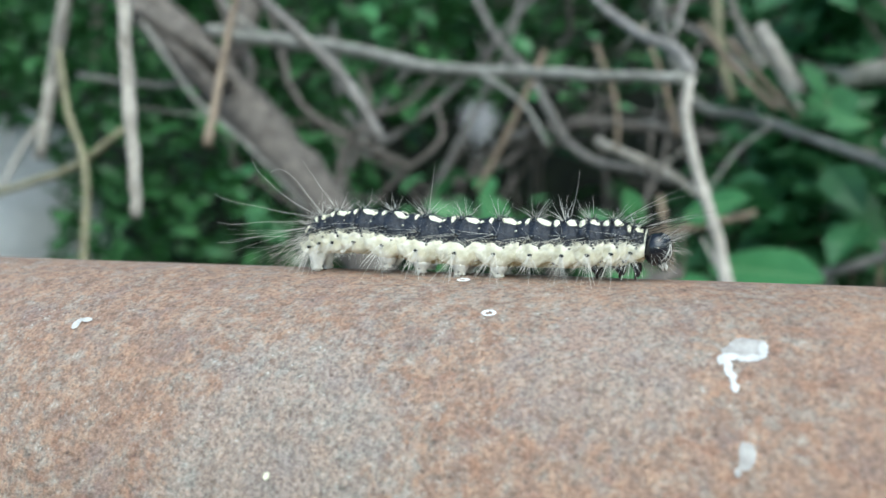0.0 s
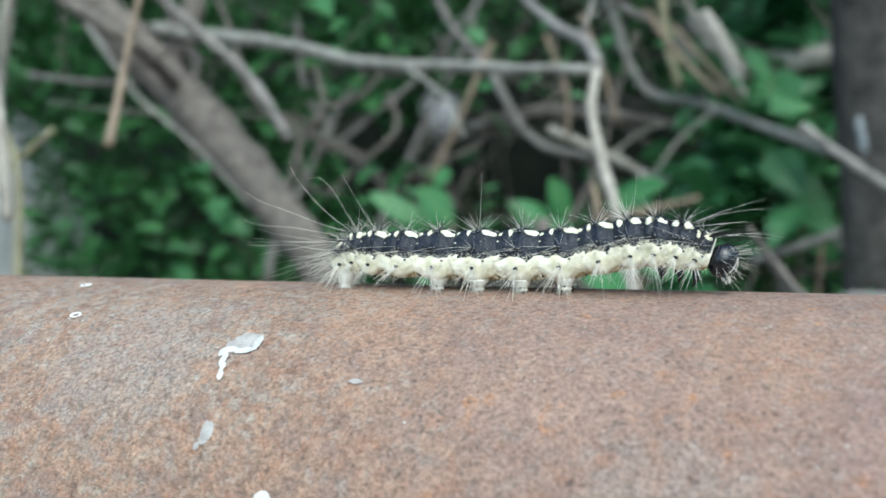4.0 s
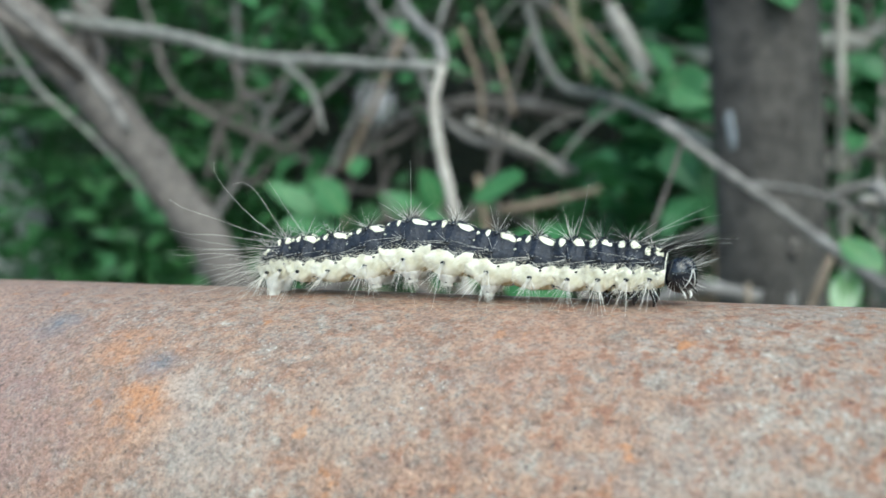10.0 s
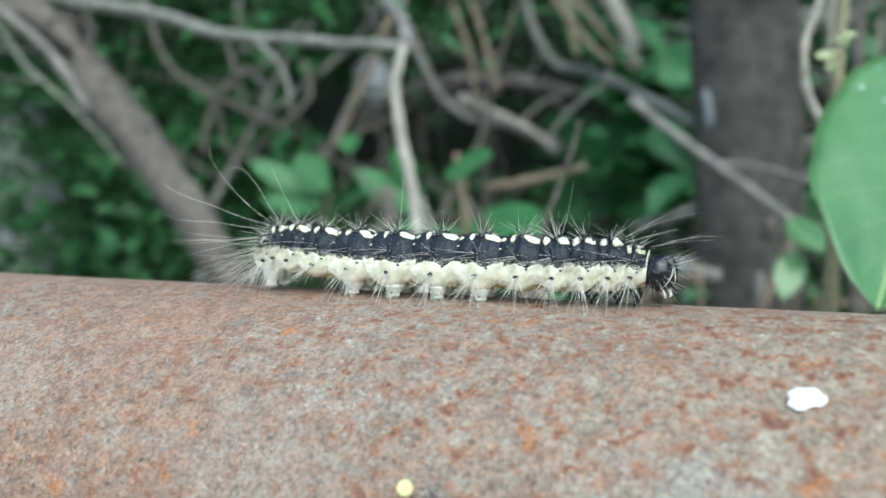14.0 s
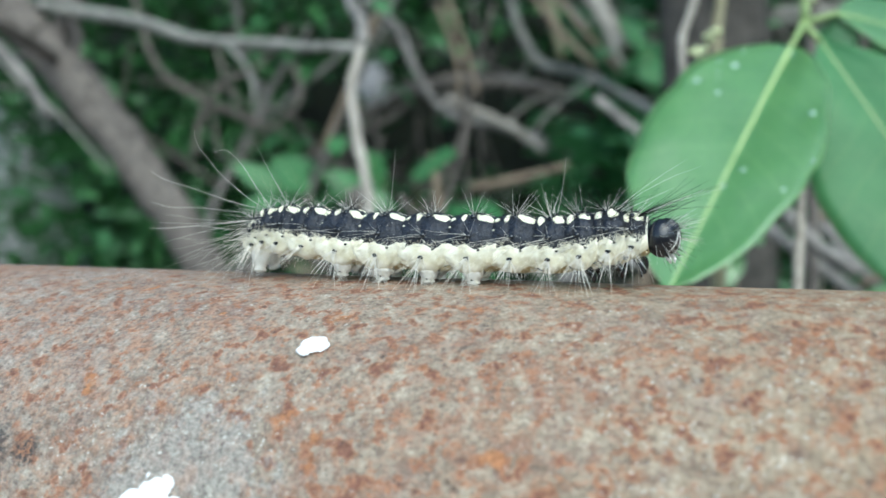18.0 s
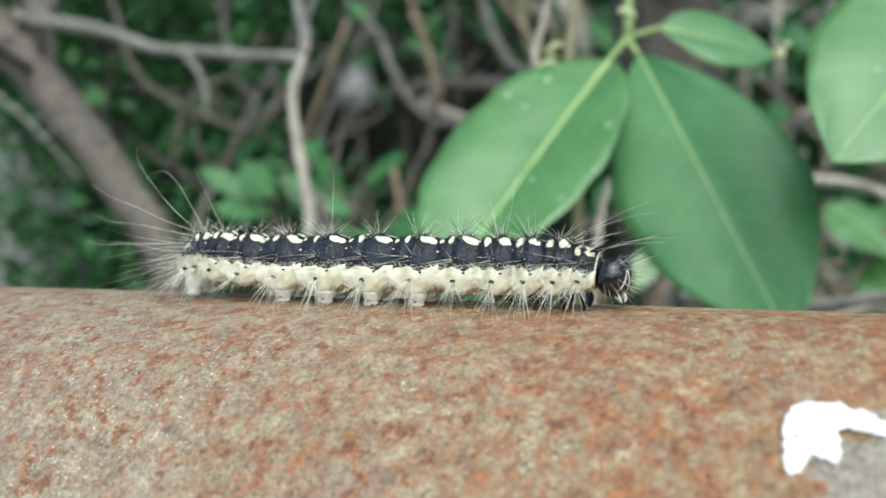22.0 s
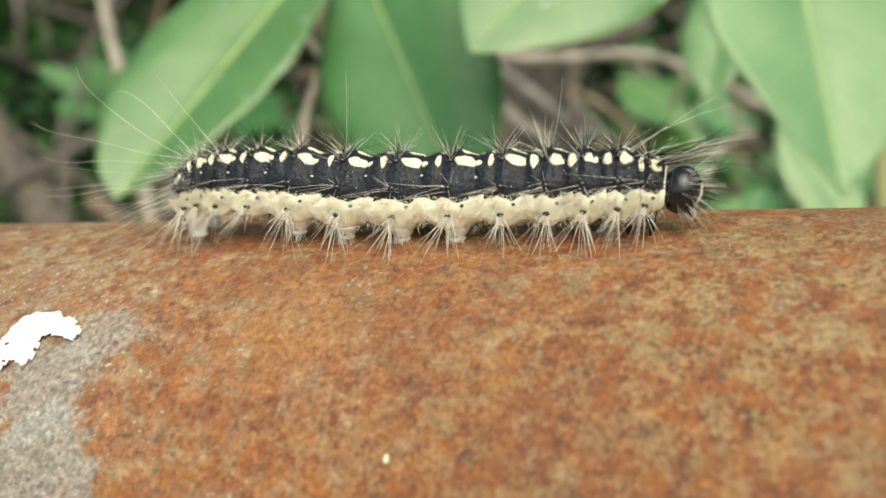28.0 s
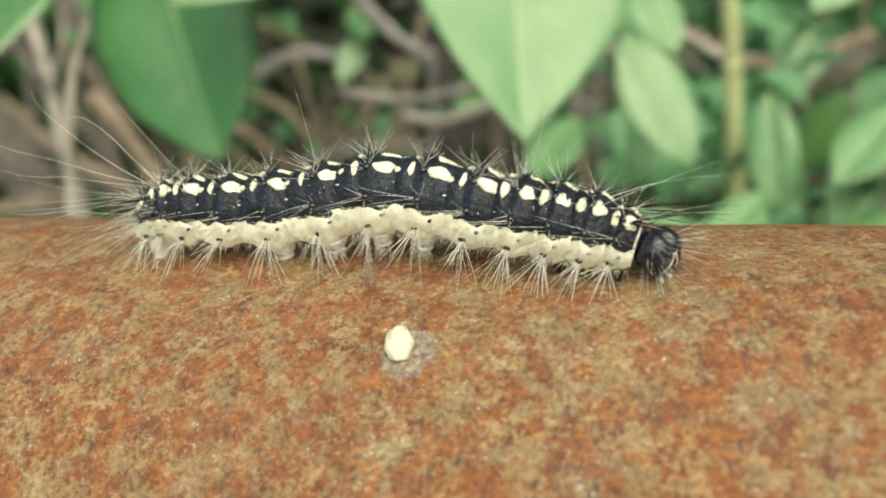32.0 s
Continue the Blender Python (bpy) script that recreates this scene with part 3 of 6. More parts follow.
for k, (x, phi, r) in enumerate([(0.2815, 36.4, 0.00020), (0.2820, 39.2, 0.00015), (0.2813, 38.0, 0.00010), (0.2828, 35.2, 0.00008)]):
    part("dark_grit", mesh_of("dark_grit", *knob(on_pipe(x, phi, 0.00044), r, 0.8, 10), CHAR), splat, "grain of dark grit")
crumb("pale_crumb", "lumpy pale yellow crumb lying on the rusty pipe", 0.3748, 26.2, (0.0010, 0.0014, 0.0006), 4, CRUMB)
mark("seed_speck", "tiny pale speck on the rusty pipe", "seed", CRUMB, [(0.3124, 50.1, 0.0002, 0.00035)], 18, 0.0003)


# ---- the thicket: bare limbs and twigs (x, y, z, radius along each) ----
def limb_mesh(name, points, mat, seed, steps=5, sides=10, knots=0.22):
    g = random.Random(seed)
    line = glide(points, steps)
    wob = points[0][3] * 0.25
    line = [np.array([q[0] + wob * noise.noise((i * 0.45, seed, 1)), q[1], q[2] + wob * noise.noise((i * 0.45, seed, 7)), max(q[3], 0.0006)]) for i, q in enumerate(line)]
    v, f = tube(line, sides, knots, g)
    return mesh_of(name, v, f, mat)


def make_shrub(name, label, branches, mat, root, sides=10, thin=1.0, twiggy=0):
    """Branches of (part name, points with radii, bark if it differs); twiggy: short side twigs on each."""
    shrub = thing(name, label, "shrub", root)
    g = random.Random(len(branches) * 13 + sides)
    for k, (nm, pts, *own) in enumerate(branches):
        bark = own[0] if own else mat
        pts = [(x - root[0], y - root[1], z - root[2], r * (1.0 if nm == "limb" else thin)) for x, y, z, r in pts]
        part(nm, limb_mesh(nm, pts, bark, k * 7 + len(name), sides=sides), shrub)
        for _ in range(twiggy if len(pts) > 3 else 0):
            i = g.randrange(1, min(len(pts) - 1, 6))
            t = g.random()
            p, q = np.array(pts[i]), np.array(pts[i + 1])
            o = p + (q - p) * t
            if o[2] + root[2] < 0.75 or o[1] + root[1] < 0.38:
                continue
            d = q[:3] - p[:3]
            d = d / np.linalg.norm(d) * g.choice((-1, 1)) * 0.8 + np.array([g.uniform(-1, 1), g.uniform(-0.5, 0.5), g.uniform(-0.9, 1)])
            d = d / np.linalg.norm(d) * g.uniform(0.03, 0.13)
            e = o[:3] + d * 0.55 + np.array([g.uniform(-1, 1), 0, g.uniform(-1, 1)]) * 0.012
            r = max(0.0009, o[3] * g.uniform(0.28, 0.5))
            part("twig", limb_mesh("twig", [(*o[:3], r), (*e, r * 0.8), (*(o[:3] + d), r * 0.45)], bark, k * 11 + i, 4, 6), shrub)
    return shrub


make_shrub("bare_shrub", "leafless grey-brown shrub with a thick leaning limb", [
    ("limb", [(-0.78, 0.66, 1.45, 0.023), (-0.649, 0.66, 1.266, 0.0240), (-0.594, 0.68, 1.191, 0.0240), (-0.507, 0.68, 1.11, 0.0234), (-0.436, 0.67, 1.048, 0.0228),
              (-0.376, 0.66, 0.989, 0.022), (-0.325, 0.65, 0.934, 0.0213), (-0.259, 0.64, 0.845, 0.022), (-0.12, 0.62, 0.5, 0.026), (-0.05, 0.6, -0.05, 0.034)]),
    ("branch", [(-0.47, 0.74, 1.40, 0.010), (-0.489, 0.72, 1.243, 0.0147), (-0.482, 0.7, 1.178, 0.0144), (-0.496, 0.69, 1.129, 0.0144), (-0.499, 0.68, 1.104, 0.0150)]),
    ("branch", [(-0.60, 0.52, 1.25, 0.006), (-0.52, 0.55, 1.163, 0.0078), (-0.462, 0.57, 1.122, 0.0073), (-0.475, 0.66, 1.097, 0.0085)]),
    ("branch", [(-0.52, 0.685, 1.160, 0.0095), (-0.44, 0.66, 1.142, 0.0081), (-0.319, 0.6, 1.114, 0.0068), (-0.221, 0.55, 1.084, 0.0057),
                (-0.122, 0.5, 1.066, 0.0048), (-0.054, 0.46, 1.054, 0.0042), (-0.016, 0.442, 1.048, 0.0042)], BARK_ASH),
    ("branch", [(-0.016, 0.442, 1.05, 0.0043), (-0.025, 0.46, 1.067, 0.0043), (-0.051, 0.5, 1.087, 0.0045), (-0.092, 0.56, 1.127, 0.0034), (-0.16, 0.62, 1.22, 0.003)], BARK_GREY),
    ("broken_twig", [(-0.24, 0.33, 1.16, 0.0016), (-0.225, 0.290, 1.085, 0.0019), (-0.223, 0.275, 1.048, 0.0022), (-0.2215, 0.265, 1.020, 0.0025), (-0.2194, 0.2543, 0.9936, 0.0028)], BARK_TAN),
    ("broken_twig", [(-0.29, 0.24, 1.17, 0.0030), (-0.235, 0.28, 1.092, 0.0032), (-0.2071, 0.2995, 1.0624, 0.0034), (-0.1815, 0.3184, 1.0346, 0.0035), (-0.162, 0.3266, 1.0016, 0.0036)], BARK_GREY),
    ("branch", [(-0.61, 0.6, 1.35, 0.008), (-0.624, 0.6, 1.195, 0.0083), (-0.64, 0.6, 1.112, 0.0076), (-0.657, 0.6, 1.023, 0.0068)], BARK_PALE),
    ("twig", [(-0.212, 0.42, 0.855, 0.0066), (-0.155, 0.42, 0.88, 0.0064), (-0.098, 0.42, 0.904, 0.006), (-0.017, 0.42, 0.936, 0.0045)]),
    ("twig", [(-0.19, 0.5, 0.822, 0.0054), (-0.104, 0.5, 0.827, 0.0052), (-0.025, 0.5, 0.832, 0.0045)]),
    ("twig", [(0.07, 0.3, 0.955, 0.0016), (0.084, 0.3, 0.936, 0.002), (0.105, 0.3, 0.909, 0.0026), (0.13, 0.3, 0.872, 0.0028), (0.16, 0.3, 0.82, 0.003)]),
    ("twig", [(-0.03, 0.35, 0.94, 0.0016), (0.011, 0.35, 0.911, 0.0022), (0.049, 0.35, 0.878, 0.0025), (0.088, 0.35, 0.852, 0.0028)]),
    ("twig", [(0.142, 0.19, 0.981, 0.0006), (0.14, 0.19, 0.974, 0.0007), (0.136, 0.19, 0.962, 0.0008), (0.131, 0.188, 0.947, 0.0009), (0.129, 0.185, 0.935, 0.001), (0.12, 0.18, 0.7, 0.002), (0.1, 0.2, -0.03, 0.003)]),
    ("twig", [(-0.215, 0.9, 1.167, 0.0044), (-0.256, 0.9, 1.077, 0.0042), (-0.293, 0.9, 1.005, 0.004)], BARK_TAN),
    ("twig", [(-0.482, 0.9, 0.998, 0.0056), (-0.46, 0.9, 1.068, 0.0048), (-0.433, 0.9, 1.099, 0.004), (-0.446, 0.9, 1.151, 0.0033)]),
    ("twig", [(-0.433, 0.9, 1.099, 0.0043), (-0.385, 0.9, 1.111, 0.0034), (-0.335, 0.9, 1.16, 0.0026)]),
    ("twig", [(-0.093, 0.8, 1.167, 0.0028), (-0.071, 0.8, 1.108, 0.0026), (-0.056, 0.8, 1.055, 0.0025)], BARK_TAN),
    ("stalk", [(0.25, 0.55, 1.35, 0.0040), (0.254, 0.55, 1.111, 0.0043), (0.254, 0.55, 1.042, 0.0044), (0.257, 0.55, 0.938, 0.0046), (0.27, 0.55, -0.03, 0.006)]),
    ("twig", [(0.278, 0.45, 0.906, 0.0025), (0.304, 0.45, 0.915, 0.0024), (0.34, 0.45, 0.92, 0.0022)], BARK_TAN),
    ("twig", [(0.299, 0.38, 0.9, 0.0016), (0.318, 0.38, 0.925, 0.0014), (0.332, 0.38, 0.951, 0.0012)], BARK_TAN),
    ("twig", [(0.259, 0.5, 0.942, 0.0026), (0.288, 0.5, 0.924, 0.0024), (0.317, 0.5, 0.884, 0.0022)], BARK_TAN),
    ("twig", [(0.088, 0.34, 0.912, 0.0063), (0.106, 0.34, 0.886, 0.0061), (0.123, 0.34, 0.852, 0.0059), (0.17, 0.34, 0.75, 0.006)], BARK_TAN),
    ("twig", [(-0.027, 0.4, 0.893, 0.0066), (0.005, 0.4, 0.871, 0.0061), (0.03, 0.4, 0.855, 0.0056), (0.06, 0.4, 0.841, 0.0051)], BARK_TAN),
    ("twig", [(-0.118, 0.45, 0.81, 0.0057), (-0.068, 0.45, 0.818, 0.0052), (-0.015, 0.45, 0.826, 0.0047)], LITTER),
    ("broken_twig", [(0.218, 0.36, 0.972, 0.0040), (0.239, 0.36, 0.945, 0.0042), (0.253, 0.36, 0.931, 0.0040), (0.269, 0.36, 0.92, 0.0037)], BARK_GREY),
    ("twig", [(0.10, 0.5, 0.895, 0.0055), (0.132, 0.5, 0.910, 0.0055), (0.175, 0.5, 0.905, 0.0048)], BARK_GREY),
    ("twig", [(-0.076, 0.55, 0.96, 0.008), (-0.068, 0.55, 0.903, 0.009), (-0.063, 0.55, 0.853, 0.0091), (-0.07, 0.55, 0.777, 0.0093)]),
    ("twig", [(0.386, 0.5, 0.913, 0.0057), (0.419, 0.5, 0.895, 0.0055), (0.454, 0.5, 0.894, 0.0054), (0.492, 0.5, 0.906, 0.0052)], BARK_TAN),
    ("twig", [(0.077, 0.6, 0.807, 0.0058), (0.129, 0.6, 0.822, 0.0052), (0.195, 0.6, 0.821, 0.0046)], BARK_GREY),
    ("broken_twig", [(0.014, 1.0, 1.204, 0.010), (0.025, 1.0, 1.183, 0.0115), (0.042, 1.0, 1.152, 0.0128), (0.0593, 1.0, 1.121, 0.0125)], BARK_PALE),
], BARK, (-0.1, 0.6, 0.0), 10, 0.86, 2)
make_shrub("dry_shrub", "pale dry twigs hanging in the thicket", [
    ("twig", [(-0.017, 0.442, 1.048, 0.0028), (-0.0185, 0.43, 1.026, 0.0032), (-0.010, 0.42, 0.99, 0.0034), (0.002, 0.41, 0.953, 0.0037), (0.013, 0.4, 0.901, 0.0043), (0.04, 0.38, 0.6, 0.005), (0.06, 0.36, -0.03, 0.007)]),
    ("twig", [(-0.185, 0.143, 1.12, 0.0026), (-0.176, 0.143, 1.041, 0.0026), (-0.174, 0.143, 1.015, 0.0025), (-0.172, 0.143, 0.992, 0.0024), (-0.17, 0.143, 0.974, 0.0023), (-0.169, 0.143, 0.958, 0.0021)]),
    ("twig", [(0.24, 0.31, 0.913, 0.0024), (0.28, 0.29, 0.912, 0.0023), (0.315, 0.26, 0.921, 0.0022), (0.342, 0.245, 0.927, 0.0018)]),
    ("twig", [(0.259, 0.34, 0.897, 0.0026), (0.276, 0.34, 0.893, 0.0025), (0.295, 0.34, 0.898, 0.0024), (0.316, 0.34, 0.907, 0.0023), (0.36, 0.34, 0.925, 0.002)]),
    ("twig", [(0.22, 0.42, 0.965, 0.003), (0.269, 0.42, 0.961, 0.0027), (0.314, 0.42, 0.959, 0.0026), (0.346, 0.42, 0.944, 0.0026), (0.42, 0.42, 0.90, 0.0026)]),
    ("twig", [(0.2392, 0.146, 0.962, 0.0008), (0.2385, 0.136, 0.9505, 0.0012), (0.238, 0.128, 0.93, 0.0014), (0.236, 0.12, 0.88, 0.0016)]),
    ("stalk", [(0.262, 1.0, 1.32, 0.0055), (0.268, 1.0, 1.20, 0.006), (0.272, 1.0, 1.08, 0.006), (0.276, 1.0, 0.97, 0.0065), (0.29, 1.0, -0.03, 0.008)]),
    ("stalk", [(0.335, 1.1, 1.32, 0.004), (0.330, 1.1, 1.15, 0.0045), (0.326, 1.1, 1.0, 0.005), (0.32, 1.1, -0.03, 0.007)]),
    ("twig", [(-0.60, 0.6, 1.24, 0.0034), (-0.552, 0.6, 1.173, 0.0032), (-0.503, 0.6, 1.111, 0.0028), (-0.471, 0.6, 1.073, 0.0023), (-0.428, 0.6, 1.041, 0.0019), (-0.392, 0.6, 1.01, 0.0014), (-0.357, 0.6, 0.975, 0.0009)], BARK_ASH),
    ("stalk", [(-1.44, 1.6, 1.70, 0.018), (-1.458, 1.6, 1.545, 0.018), (-1.473, 1.6, 1.413, 0.0164), (-1.484, 1.6, 1.294, 0.015)]),
    ("twig", [(-0.047, 0.95, 1.2, 0.0045), (-0.01, 0.95, 1.147, 0.0041), (0.036, 0.95, 1.099, 0.0038)], BARK_TAN),
    ("stalk", [(-0.04, 1.0, 1.30, 0.0068), (-0.034, 1.0, 1.232, 0.0068), (-0.027, 1.0, 1.177, 0.006), (-0.012, 1.0, 1.114, 0.0053)], BARK_YELLOW),
    ("twig", [(-0.181, 1.05, 1.079, 0.0071), (-0.119, 1.05, 1.051, 0.0063), (-0.081, 1.05, 1.032, 0.0056), (-0.047, 1.05, 1.005, 0.0048)]),
    ("twig", [(0.233, 0.95, 1.004, 0.0049), (0.267, 0.95, 1.021, 0.0043), (0.306, 0.95, 1.038, 0.0037)]),
], BARK_PALE, (0.05, 0.4, 0.0), 10, 0.95, 1)
make_shrub("tangled_shrub", "tangled grey-brown twigs deep in the thicket", [
    ("branch", [(-0.13, 1.05, 1.40, 0.0082), (-0.109, 1.05, 1.283, 0.0082), (-0.098, 1.05, 1.224, 0.0081), (-0.084, 1.05, 1.173, 0.0080), (-0.057, 1.05, 1.124, 0.0078), (0.011, 1.0, 1.097, 0.0073), (0.079, 0.9, 1.058, 0.0064), (0.14, 0.8, 1.02, 0.0056)], BARK_ASH),
    ("log", [(0.030, 1.12, 1.150, 0.014), (0.085, 1.12, 1.156, 0.019), (0.150, 1.12, 1.162, 0.020), (0.26, 1.12, 1.166, 0.020), (0.4, 1.12, 1.165, 0.019)], BARK_ASH),
    ("branch", [(-0.40, 1.2, 1.32, 0.0070), (-0.354, 1.2, 1.242, 0.0073), (-0.317, 1.2, 1.205, 0.0076), (-0.272, 1.15, 1.144, 0.0076), (-0.242, 1.15, 1.092, 0.0075), (-0.203, 1.15, 1.063, 0.0074), (-0.137, 1.12, 1.047, 0.0071), (-0.07, 1.1, 1.025, 0.0069), (-0.009, 1.05, 0.996, 0.0066), (0.1, 1.0, 0.9, 0.0070), (0.14, 1.0, -0.03, 0.0098)]),
    ("branch", [(-0.36, 1.25, 1.11, 0.0063), (-0.278, 1.25, 1.118, 0.0062), (-0.186, 1.25, 1.127, 0.0061), (-0.089, 1.2, 1.109, 0.0057), (-0.039, 1.2, 1.091, 0.0056)]),
    ("branch", [(-0.74, 1.4, 1.35, 0.0077), (-0.732, 1.4, 1.242, 0.0083), (-0.711, 1.4, 1.177, 0.0085), (-0.673, 1.4, 1.138, 0.0087), (-0.686, 1.38, 1.09, 0.0090), (-0.717, 1.35, 1.005, 0.0092), (-0.734, 1.3, 0.922, 0.0093), (-0.75, 1.25, 0.6, 0.0105)]),
    ("twig", [(-0.60, 1.44, 1.27, 0.0056), (-0.635, 1.42, 1.208, 0.0067), (-0.673, 1.4, 1.138, 0.0077)]),
    ("twig", [(-0.54, 1.3, 0.93, 0.0068), (-0.509, 1.3, 1.001, 0.0068), (-0.456, 1.3, 1.106, 0.0064), (-0.414, 1.3, 1.18, 0.0060), (-0.368, 1.3, 1.271, 0.0056), (-0.348, 1.3, 1.40, 0.0052)]),
    ("twig", [(-0.65, 1.35, 1.09, 0.0064), (-0.565, 1.35, 1.145, 0.0064), (-0.477, 1.35, 1.21, 0.0062), (-0.393, 1.3, 1.273, 0.0060), (-0.323, 1.3, 1.351, 0.0058)]),
    ("branch", [(-0.04, 1.18, 1.33, 0.0070), (-0.017, 1.18, 1.262, 0.0072), (0.007, 1.18, 1.213, 0.0095), (0.042, 1.18, 1.145, 0.0105)], BARK_PALE),
    ("twig", [(-0.03, 1.3, 1.26, 0.0060), (0.031, 1.3, 1.201, 0.0060), (0.081, 1.3, 1.147, 0.0060), (0.146, 1.3, 1.086, 0.0059), (0.3, 1.3, 0.95, 0.0056)]),
    ("twig", [(-0.12, 1.1, 1.26, 0.0063), (-0.061, 1.1, 1.221, 0.0062), (-0.022, 1.1, 1.19, 0.0060), (0.04, 1.1, 1.123, 0.0057), (0.094, 1.0, 1.062, 0.0050)]),
    ("fallen_log", [(-0.05, 1.5, 1.22, 0.0213), (0.053, 1.5, 1.226, 0.0213), (0.131, 1.5, 1.232, 0.0230), (0.231, 1.5, 1.237, 0.0246), (0.5, 1.5, 1.25, 0.0270)]),
    ("twig", [(-0.70, 0.7, 1.125, 0.0039), (-0.62, 0.7, 1.112, 0.0038), (-0.54, 0.7, 1.108, 0.0035)]),
    ("twig", [(0.104, 0.6, 1.027, 0.0041), (0.133, 0.6, 1.003, 0.0045), (0.178, 0.6, 0.969, 0.0048), (0.209, 0.6, 0.945, 0.0051), (0.261, 0.58, 0.905, 0.0052), (0.4, 0.55, 0.79, 0.0053)]),
    ("twig", [(0.26, 0.5, 0.936, 0.0034), (0.287, 0.5, 0.904, 0.0032), (0.31, 0.5, 0.88, 0.0029), (0.36, 0.5, 0.80, 0.0030)]),
    ("twig", [(0.2, 0.6, 0.899, 0.0040), (0.198, 0.6, 0.872, 0.0040), (0.19, 0.6, 0.75, 0.0037)]),
    ("twig", [(0.265, 0.55, 0.934, 0.0035), (0.307, 0.55, 0.902, 0.0032), (0.36, 0.55, 0.86, 0.0030)]),
    ("twig", [(0.42, 0.7, 0.955, 0.0041), (0.468, 0.7, 0.943, 0.0043), (0.53, 0.7, 0.927, 0.0043), (0.65, 0.7, 0.91, 0.0043)]),
    ("twig", [(0.40, 0.6, 0.862, 0.0036), (0.446, 0.6, 0.868, 0.0036), (0.476, 0.6, 0.872, 0.0036), (0.518, 0.6, 0.89, 0.0035), (0.6, 0.6, 0.94, 0.0035)]),
    ("twig", [(0.07, 0.9, 0.915, 0.0066), (0.107, 0.9, 0.928, 0.0065), (0.158, 0.9, 0.946, 0.0064), (0.3, 0.9, 0.99, 0.0060)]),
    ("log", [(0.16, 1.35, 1.12, 0.020), (0.30, 1.32, 1.112, 0.020), (0.48, 1.3, 1.10, 0.018), (0.7, 1.3, 1.08, 0.016)]),
    ("branch", [(0.20, 1.0, 0.985, 0.006), (0.255, 1.0, 1.005, 0.006), (0.318, 1.0, 1.037, 0.0055), (0.42, 1.0, 1.08, 0.005)]),
    ("twig", [(-0.315, 1.2, 1.11, 0.0072), (-0.213, 1.2, 1.128, 0.0064), (-0.148, 1.2, 1.114, 0.0057), (-0.084, 1.2, 1.094, 0.005)], BARK),
    ("twig", [(-0.175, 1.0, 1.192, 0.0041), (-0.149, 1.0, 1.121, 0.0037), (-0.146, 1.0, 1.059, 0.0033)], BARK_TAN),
    ("twig", [(-0.1, 0.9, 0.958, 0.0067), (-0.046, 0.9, 0.968, 0.0057), (0.018, 0.9, 0.983, 0.0048)], BARK_TAN),
    ("twig", [(-0.02, 1.0, 1.19, 0.0044), (0.022, 1.0, 1.139, 0.004), (0.059, 1.0, 1.094, 0.0036)], BARK_TAN),
    ("branch", [(-0.239, 1.15, 1.115, 0.0102), (-0.145, 1.15, 1.109, 0.0088), (-0.039, 1.15, 1.092, 0.0075)], BARK),
    ("log", [(0.12, 1.25, 1.18, 0.018), (0.216, 1.25, 1.184, 0.0185), (0.275, 1.25, 1.184, 0.0186), (0.396, 1.25, 1.169, 0.0187)], BARK),
], BARK_GREY, (0.05, 1.1, 0.0), 8, 0.82, 2)
make_shrub("yellow_stalks", "yellowish dry stalks beside the rail", [
    ("stalk", [(-0.445, 0.4, 1.08, 0.0019), (-0.436, 0.4, 1.035, 0.0023), (-0.421, 0.4, 0.999, 0.0026), (-0.421, 0.4, 0.928, 0.0030), (-0.42, 0.4, -0.03, 0.0053)]),
    ("stalk", [(-0.60, 0.43, 0.955, 0.0030), (-0.535, 0.42, 0.976, 0.0029), (-0.481, 0.42, 0.989, 0.0029), (-0.435, 0.41, 1.0, 0.0027), (-0.388, 0.4, 1.022, 0.0025)]),
], BARK_YELLOW, (0.1, 0.3, 0.0))
make_shrub("green_stalk_plant", "pale yellow-green upright stalk behind the rail", [
    ("stalk", [(0.400, 0.33, 1.02, 0.0034), (0.404, 0.33, 0.967, 0.0036), (0.408, 0.33, 0.93, 0.0038), (0.4096, 0.33, 0.894, 0.004), (0.412, 0.33, 0.85, 0.0042), (0.42, 0.33, -0.03, 0.006)]),
], STALK_PALE, (0.42, 0.33, 0.0))


